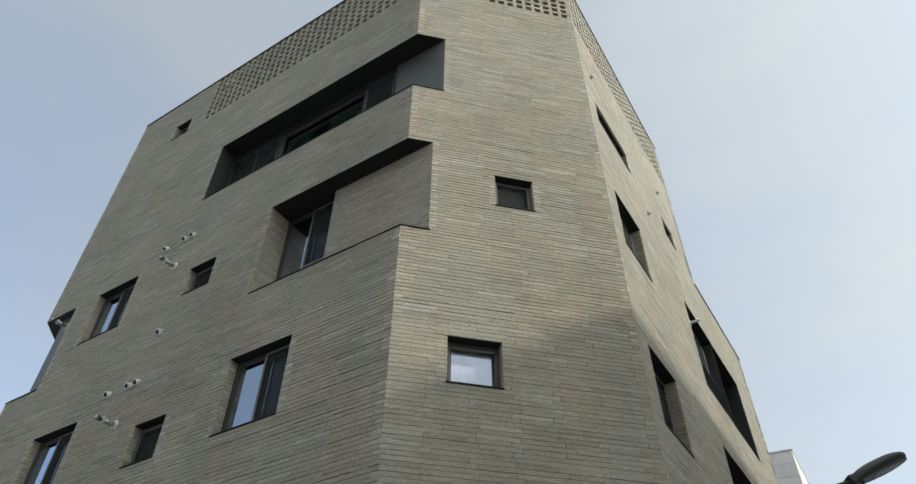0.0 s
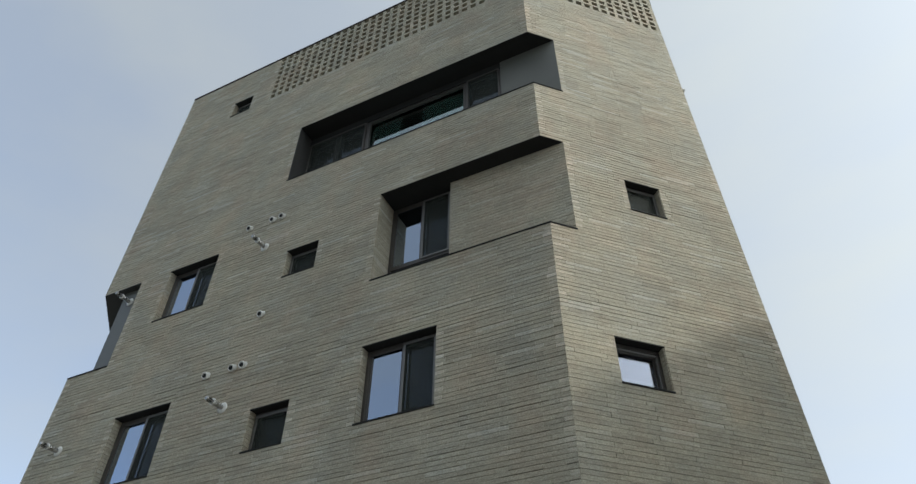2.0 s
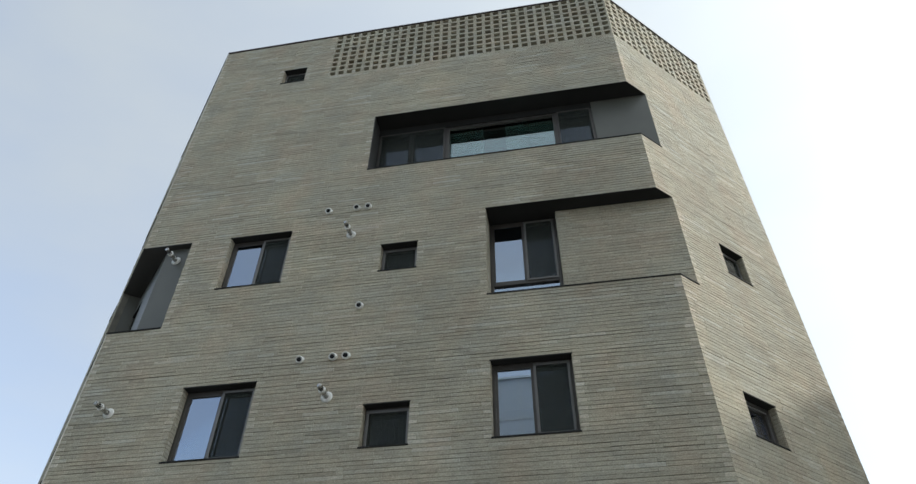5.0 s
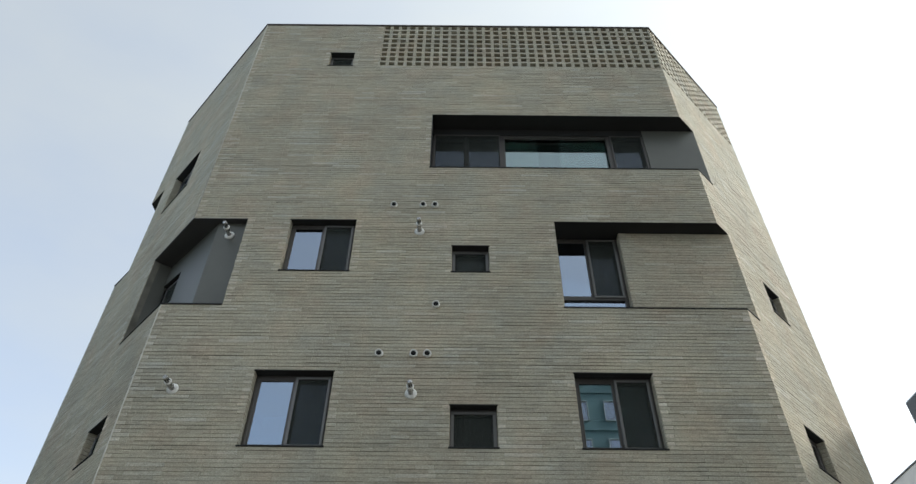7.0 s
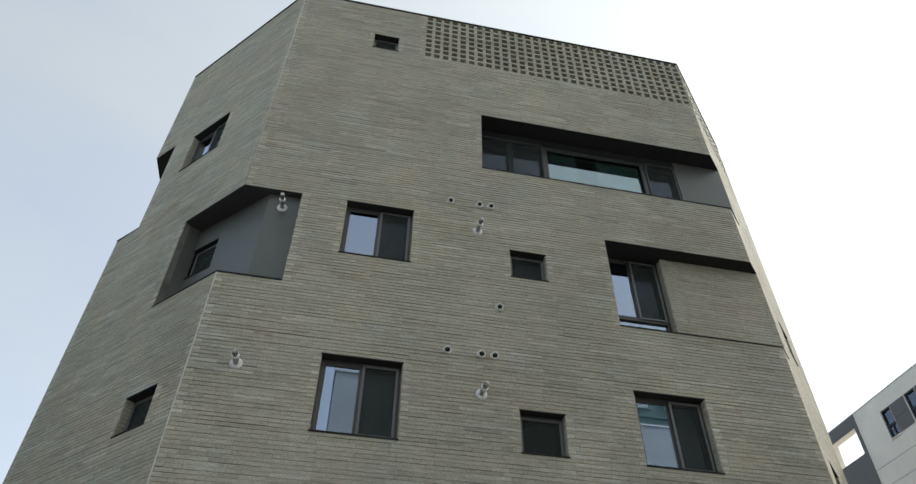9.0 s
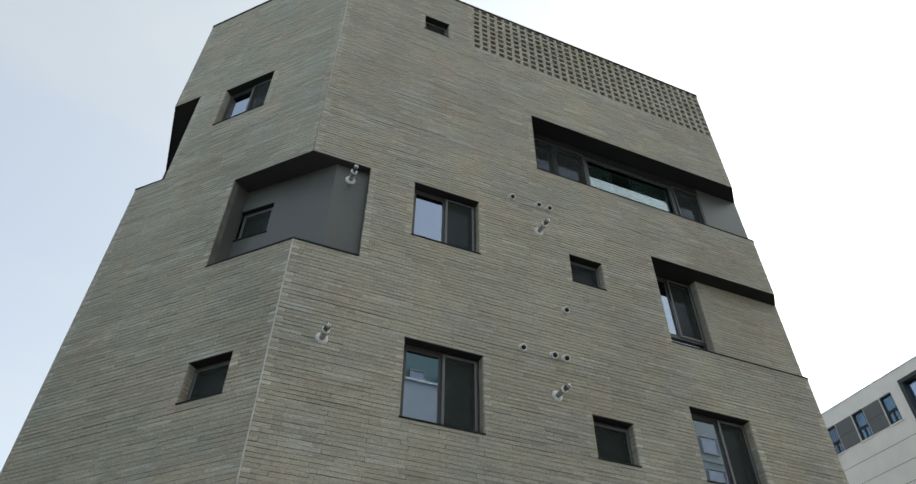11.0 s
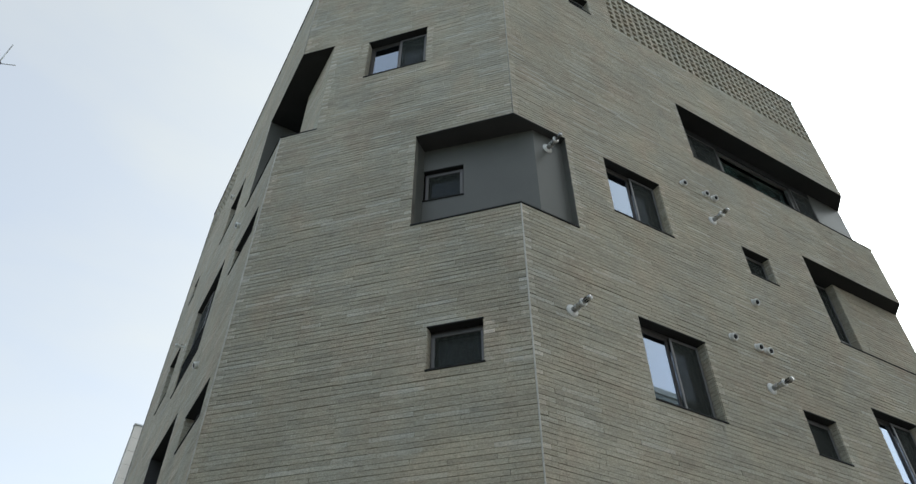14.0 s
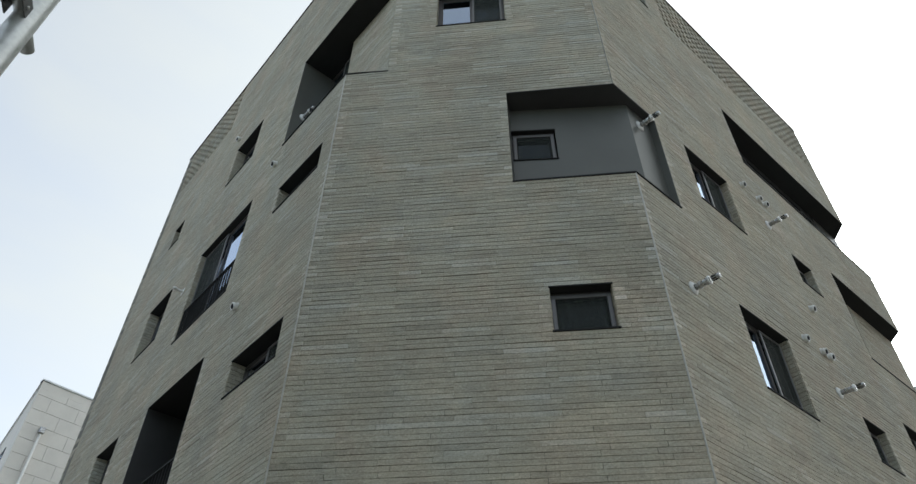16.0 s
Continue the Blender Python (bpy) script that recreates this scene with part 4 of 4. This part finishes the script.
part("hopper", bevelled(boxes((-0.1, 0.1, -0.08, 0.08, 13.98, 14.22)), 0.02), STEEL, north, "metal rain hopper").matrix_local = MNB @ pose(0.67, -0.1, 0)

# ---- street lamp ----
lamp = thing("street_lamp", "dark street lamp with a flat oval head on an arm", "street lamp", pose(-0.9, 6.4, 0))
part("post", turned([(0.0, 0.0), (0.14, 0.0), (0.14, 0.02), (0.07, 0.04), (0.065, 1.0), (0.05, 4.1), (0.0, 4.12)], 16), DARK_PAINT, lamp)
A1, A2 = Vector((-0.22, 7.32, 4.50)), Vector((0.34, 8.03, 4.92))
part("arm", tube([Vector((0, 0, 4.0)), Vector((0.1, 0.13, 4.14)), A1 - Vector((-0.9, 6.4, 0))], 0.024), DARK_PAINT, lamp)


def lamp_head():
    """A flattened oval shell, long along y, flat below."""
    bm = bmesh.new()
    n, k = 14, 16
    rings = []
    for i in range(n + 1):
        t = i / n
        u = abs(2 * t - 1) * 0.985
        body = (1 - u ** 3.2) ** 0.5
        w = 0.15 * body * (0.66 + 0.34 * min(1.0, 1.6 * t))
        h = 0.085 * (1 - u ** 2.4) ** 0.6
        ring = []
        for j in range(k):
            a = 2 * math.pi * j / k
            z = math.sin(a)
            ring.append(bm.verts.new((w * math.cos(a), -0.06 + t * 1.0, (h * z if z > 0 else 0.05 * max(z, -0.75)))))
        rings.append(ring)
    for a, b in zip(rings, rings[1:]):
        for j in range(k):
            f = bm.faces.new((a[j], a[(j + 1) % k], b[(j + 1) % k], b[j]))
            f.smooth = True
    bm.faces.new(rings[0])
    bm.faces.new(rings[-1])
    bmesh.ops.recalc_face_normals(bm, faces=list(bm.faces))
    return bm


axis = (A2 - A1).normalized()
side = axis.cross(Vector((0, 0, 1))).normalized()
up = side.cross(axis)
mh = Matrix((side, axis, up)).transposed().to_4x4()
mh.translation = A1 - Vector((-0.9, 6.4, 0))
mh = mh @ pose(0, 0, 0, 0, -17, 0) @ Matrix.Diagonal((1.02, 0.96, 1.0, 1))
head = part("lamp_head", lamp_head(), DARK_PAINT, lamp)
head.matrix_local = mh
for i in range(4):
    part("lens", bevelled(boxes((-0.055, 0.055, 0.36 + i * 0.11, 0.45 + i * 0.11, -0.041, -0.03)), 0.003), LENS, head, "pale lamp lens")
part("sensor", turned([(0.0, -0.07), (0.018, -0.065), (0.02, -0.03), (0.0, -0.03)], 12), DARK_PAINT, head).location = (0.0, 0.12, 0.01)
part("hinge", bevelled(boxes((-0.06, 0.06, -0.06, 0.02, -0.04, 0.05)), 0.01), DARK_PAINT, head)

# ---- camera pole ----
PX, PY = -18.95, 6.36
pole = thing("camera_pole", "galvanised steel pole with a lightning rod and a camera arm", "pole", pose(PX, PY, 0))
part("shaft", turned([(0.0, 0.0), (0.2, 0.0), (0.2, 0.02), (0.1, 0.03), (0.098, 1.0), (0.092, 7.762), (0.088, 7.775), (0.0, 7.78)], 32), GALV, pole)
part("rod", tube([(-0.02, 0.03, 7.7), (-0.02, 0.03, 8.34)], 0.018), GALV, pole)
part("rod_collar", tube([(-0.02, 0.03, 8.32), (-0.02, 0.03, 8.37)], 0.022), ZINC, pole)
part("rod_tip", tube([(-0.02, 0.03, 8.36), (-0.02, 0.03, 8.72)], 0.006), GALV, pole)
for a, ln in ((-13, 0.16), (265, 0.17), (153, 0.09)):
    part("spike", tube([(-0.02, 0.03, 8.35), (-0.02 + ln * math.cos(radians(a)), 0.03 + ln * math.sin(radians(a)), 8.38)], 0.005), GALV, pole)
part("rod_clamp", bevelled(boxes((0.0, 0.025, 0.0, 0.04, 7.84, 7.9)), 0.006), GALV, pole)
for z in (7.5,):
    part("bolt", turned([(0.0, 0.0), (0.012, 0.0), (0.012, 0.03), (0.0, 0.03)], 8), STEEL, pole).matrix_local = pose(0.083, 0, z, 0, 90, 0)


# ---- bricks of the walls ----
def jamb_rows(opens, depth=0.2):
    return [j for x0, x1, z0, z1 in opens for j in ((x0, 1, depth, z0, z1), (x1, -1, depth, z0, z1))]


lay_bricks(wall_south, L1, 0.0, ROOF, [*H1, SCR1], 11, (u1(-12.9), u1(-8.8), 4.75, 5.7), [*jamb_rows(W1), *jamb_rows(S1), (u1(-6.92), 1, 0.42, ZA, ZB)])
screen_bricks(wall_south, *SCR1, 21)
lay_bricks(wall_southeast, L0, 0.0, ROOF, [*H0, SCR0], 12, (0.0, L0, 4.6, 6.9), jamb_rows(S0))
screen_bricks(wall_southeast, *SCR0, 22)
lay_bricks(wall_east, LR, 0.0, 11.53, HR, 13, None, [*jamb_rows(WR), *jamb_rows(SR)], BRICK)
lay_bricks(wall_east_upper, LRH, 11.53, ROOF, [*HR, SCRR], 14, None, jamb_rows(SR), BRICK)
screen_bricks(wall_east_upper, *SCRR, 24)
lay_bricks(wall_southwest, L2, 0.0, ROOF, H2, 15, (0.0, L2, 3.9, 5.7), [*jamb_rows(W2), *jamb_rows(S2)])
lay_bricks(wall_west, L3, 0.0, ROOF, [*H3, SCR3], 16, (u3(10.0), L3, 4.2, 5.8), [*jamb_rows(W3), *jamb_rows(S3), *jamb_rows([C3])])
screen_bricks(wall_west, *SCR3, 26)
lay_bricks(wall_recess, LT, ZA + 0.012, ZB - 0.01, [], 17, (0.0, LT, ZA, ZB), [(0.0, -1, 0.14, ZA + 0.012, ZB - 0.01)])
lay_bricks(wall_notch, LM, ZM + 0.012, ZN - 0.01, [], 18, (0.0, LM, ZM, ZN), [(0.0, -1, 0.14, ZM + 0.012, ZN - 0.01)])

# pale mitre joints down the corners
for p, spans in ((P_21, ((0, ZA - 0.01), (ZB, ROOF))), (P_32, ((0, ZM - 0.01), (ZN, ROOF)))):
    for a, b in spans:
        part("corner_joint", turned([(0.0, a), (0.0095, a), (0.0095, b), (0.0, b)], 8), BEAD, tower, "pale mortar joint down the corner").location = (p[0], p[1], 0)

# stone panels of the northern building
def panels(m, ln, z0, z1, wide, high, seed):
    rng = random.Random(seed)
    me = mesh_of("panel", bevelled(boxes((0.006, wide - 0.006, 0.0, 0.03, 0.006, high - 0.006)), 0.004), STONE)
    cut = mesh_of("panel", bevelled(boxes((0.006, wide / 2 - 0.006, 0.0, 0.03, 0.006, high - 0.006)), 0.004), STONE)
    rows, cols = int((z1 - z0) / high), int(round(ln / wide))
    for r in range(rows):
        for c in range(-1, cols + 1):
            x = c * wide + (wide / 2 if r % 2 else 0)
            whole = x >= -1e-6 and x + wide <= ln + 1e-6
            if x + wide < 0.1 or x > ln - 0.1:
                continue
            if x < -1e-6:
                x = 0.0
            ob = new("panel", me if whole else cut)
            ob.parent, ob.matrix_local = north, m @ pose(x, rng.gauss(0, 0.002), z1 - (r + 1) * high)


panels(MNB, LNB, 6.0, RN, LNB / 11, 0.58, 1)
e = part("wall", boxes((0.0, LNW, 0.0, 0.03, 0, RN)), STONE, north, "smooth pale side wall")
e.matrix_local = MNW
side_window = part("window", bars(LNW - 3.9, LNW - 2.75, 13.1, 14.25, 0.05, -0.03, 0.0), DARK_PAINT, north, "dark-framed side window")
side_window.matrix_local = MNW
part("pane", boxes((LNW - 3.85, LNW - 2.8, -0.012, -0.006, 13.15, 14.2)), GLASS_TEAL, side_window)
# black sheet behind the pane in place of an unlit room
part("dark_room_sheet", boxes((LNW - 3.85, LNW - 2.8, -0.005, -0.002, 13.15, 14.2)), BLACK, side_window)
panels(MNE, LNE, 8.0, RN, LNE / 11, 0.58, 3)


# ---- apartment blocks across the street, behind the walker ----
def apartment(name, label, x0, x1, y, depth, height, wall_mat, cols, storey=2.6, at=None):
    ob = thing(name, label, "building", at or pose(x0, y, 0, 0, 0, 0))
    w = x1 - x0
    part("wall", boxes((0, w, -depth, 0, 0, height)), wall_mat, ob)
    part("roof", boxes((-0.2, w + 0.2, -depth - 0.2, 0.2, height, height + 0.5)), wall_mat, ob)
    pitch = w / cols
    pane = mesh_of("pane", boxes((-pitch * 0.24, pitch * 0.24, 0.02, 0.04, 0.0, 1.3)), GLASS_PLAIN)
    rim = mesh_of("window_frame", bars(-pitch * 0.26, pitch * 0.26, -0.05, 1.35, 0.06, 0.0, 0.12), CREAM)
    # thin black sheet behind each pane: darkness of the room as colour
    room_shade = mesh_of("dark_room_sheet", boxes((-pitch * 0.24, pitch * 0.24, 0.004, 0.012, 0.0, 1.3)), BLACK)
    band = mesh_of("band", boxes((0.0, w, 0.0, 0.1, 0.0, 0.18)), wall_mat)
    for f in range(int(height / storey) - 1):
        z = 1.2 + storey * (f + 0.3)
        e = new("band", band)
        e.parent, e.location = ob, (0, 0, z - 0.7)
        for c in range(cols):
            win = new("window", rim)
            win.parent, win.location = ob, (pitch * (c + 0.5), 0, z)
            for nm, me in (("dark_room_sheet", room_shade), ("pane", pane)):
                k = new(nm, me)
                k.parent = win
    return ob


apartment("apartment_block", "tall grey-green apartment block with white window frames", -6.0, 12.5, -25.0, 12.0, 31.0, GREENWALL, 9)
apartment("apartment_block", "broad cream apartment block with white window frames", 18.0, 40.0, -25.0, 12.0, 31.0, CREAM, 7)


def plain_block(label, x0, x1, y, depth, height):
    """A blind rendered building with panel joints and a metal coping."""
    ob = thing("rendered_building", label, "building", pose(x0, y, 0))
    w = x1 - x0
    part("wall", boxes((0, w, -depth, 0, 0, height)), PALE_RENDER, ob)
    part("coping", boxes((-0.06, w + 0.06, -depth - 0.06, 0.06, height, height + 0.08)), GALV, ob, "thin metal coping")
    for z in (height - 1.6, height - 4.6, height - 7.6):
        part("joint", boxes((0, w, 0.0, 0.012, z, z + 0.03)), JOINT, ob)
    for i in range(1, int(w / 1.8)):
        part("joint", boxes((1.8 * i, 1.8 * i + 0.02, 0.0, 0.008, height - 9, height)), JOINT, ob)


plain_block("pale grey rendered building with panel joints", -11.2, -5.6, -8.0, 5.0, 14.9)
plain_block("low pale grey rendered building with a flat roof", 0.3, 3.3, -17.0, 6.0, 17.8)
plain_block("taller pale grey rendered building with a flat roof", 3.4, 11.0, -17.0, 6.0, 19.4)
# unseen block added to shade the west and south-west brick faces
apartment("apartment_block", "added unseen grey-green block that shades the west walls", 0.0, 20.0, 0.0, 10.0, 12.0, GREENWALL, 6, at=pose(-30.0, 12.0, 0, 0, 0, -90))

# ---- fittings of the camera pole ----
arm = part("arm", tube([(0.08, 0.29, 6.49), (-0.55, -1.3, 6.51)], 0.055, 16), GALV, pole, "horizontal steel arm")
clamp = part("bracket", bevelled(boxes((-0.075, -0.063, -0.62, -0.06, -0.07, 0.07), (0.063, 0.075, -0.62, -0.06, -0.07, 0.07), (-0.063, 0.063, -0.62, -0.06, 0.06, 0.07)), 0.003), ZINC, pole, "dark channel bracket")
clamp.matrix_local = pose(-0.035, 0.0, 6.44, 0, 0, -21.7)
for y in (-0.5, -0.14):
    for x in (-0.08, 0.08):
        part("bolt", turned([(0.0, -0.012), (0.014, -0.012), (0.014, 0.012), (0.0, 0.012)], 8), STEEL, clamp).matrix_local = pose(x, y, -0.03, 0, 90, 0)
part("stay", tube([(-0.09, -0.03, 7.42), (-0.95, -0.55, 7.62)], 0.022), GALV, pole, "thin steel stay")
part("stay_clamp", bevelled(boxes((-0.13, -0.07, -0.06, 0.0, 7.37, 7.46)), 0.008), STEEL, pole)
for k, far in enumerate(((-2.4, -3.2, 8.9), (-2.0, -3.5, 9.1))):
    a, b = Vector((-0.07, -0.05 - 0.03 * k, 7.72)), Vector(far)
    part("cable", tube([a.lerp(b, i / 14) - Vector((0, 0, 0.35 * math.sin(math.pi * i / 14))) for i in range(15)], 0.008, 6), GALV, pole, "overhead steel cable")
    for i in range(4):
        c = a.lerp(b, 0.03 + 0.045 * i) - Vector((0, 0, 0.35 * math.sin(math.pi * (0.03 + 0.045 * i))))
        d = (b - a).normalized()
        part("shackle", tube([c - d * 0.035, c - d * 0.02, c + d * 0.02, c + d * 0.035], 0.016 if i % 2 else 0.022, 8), STEEL, pole)
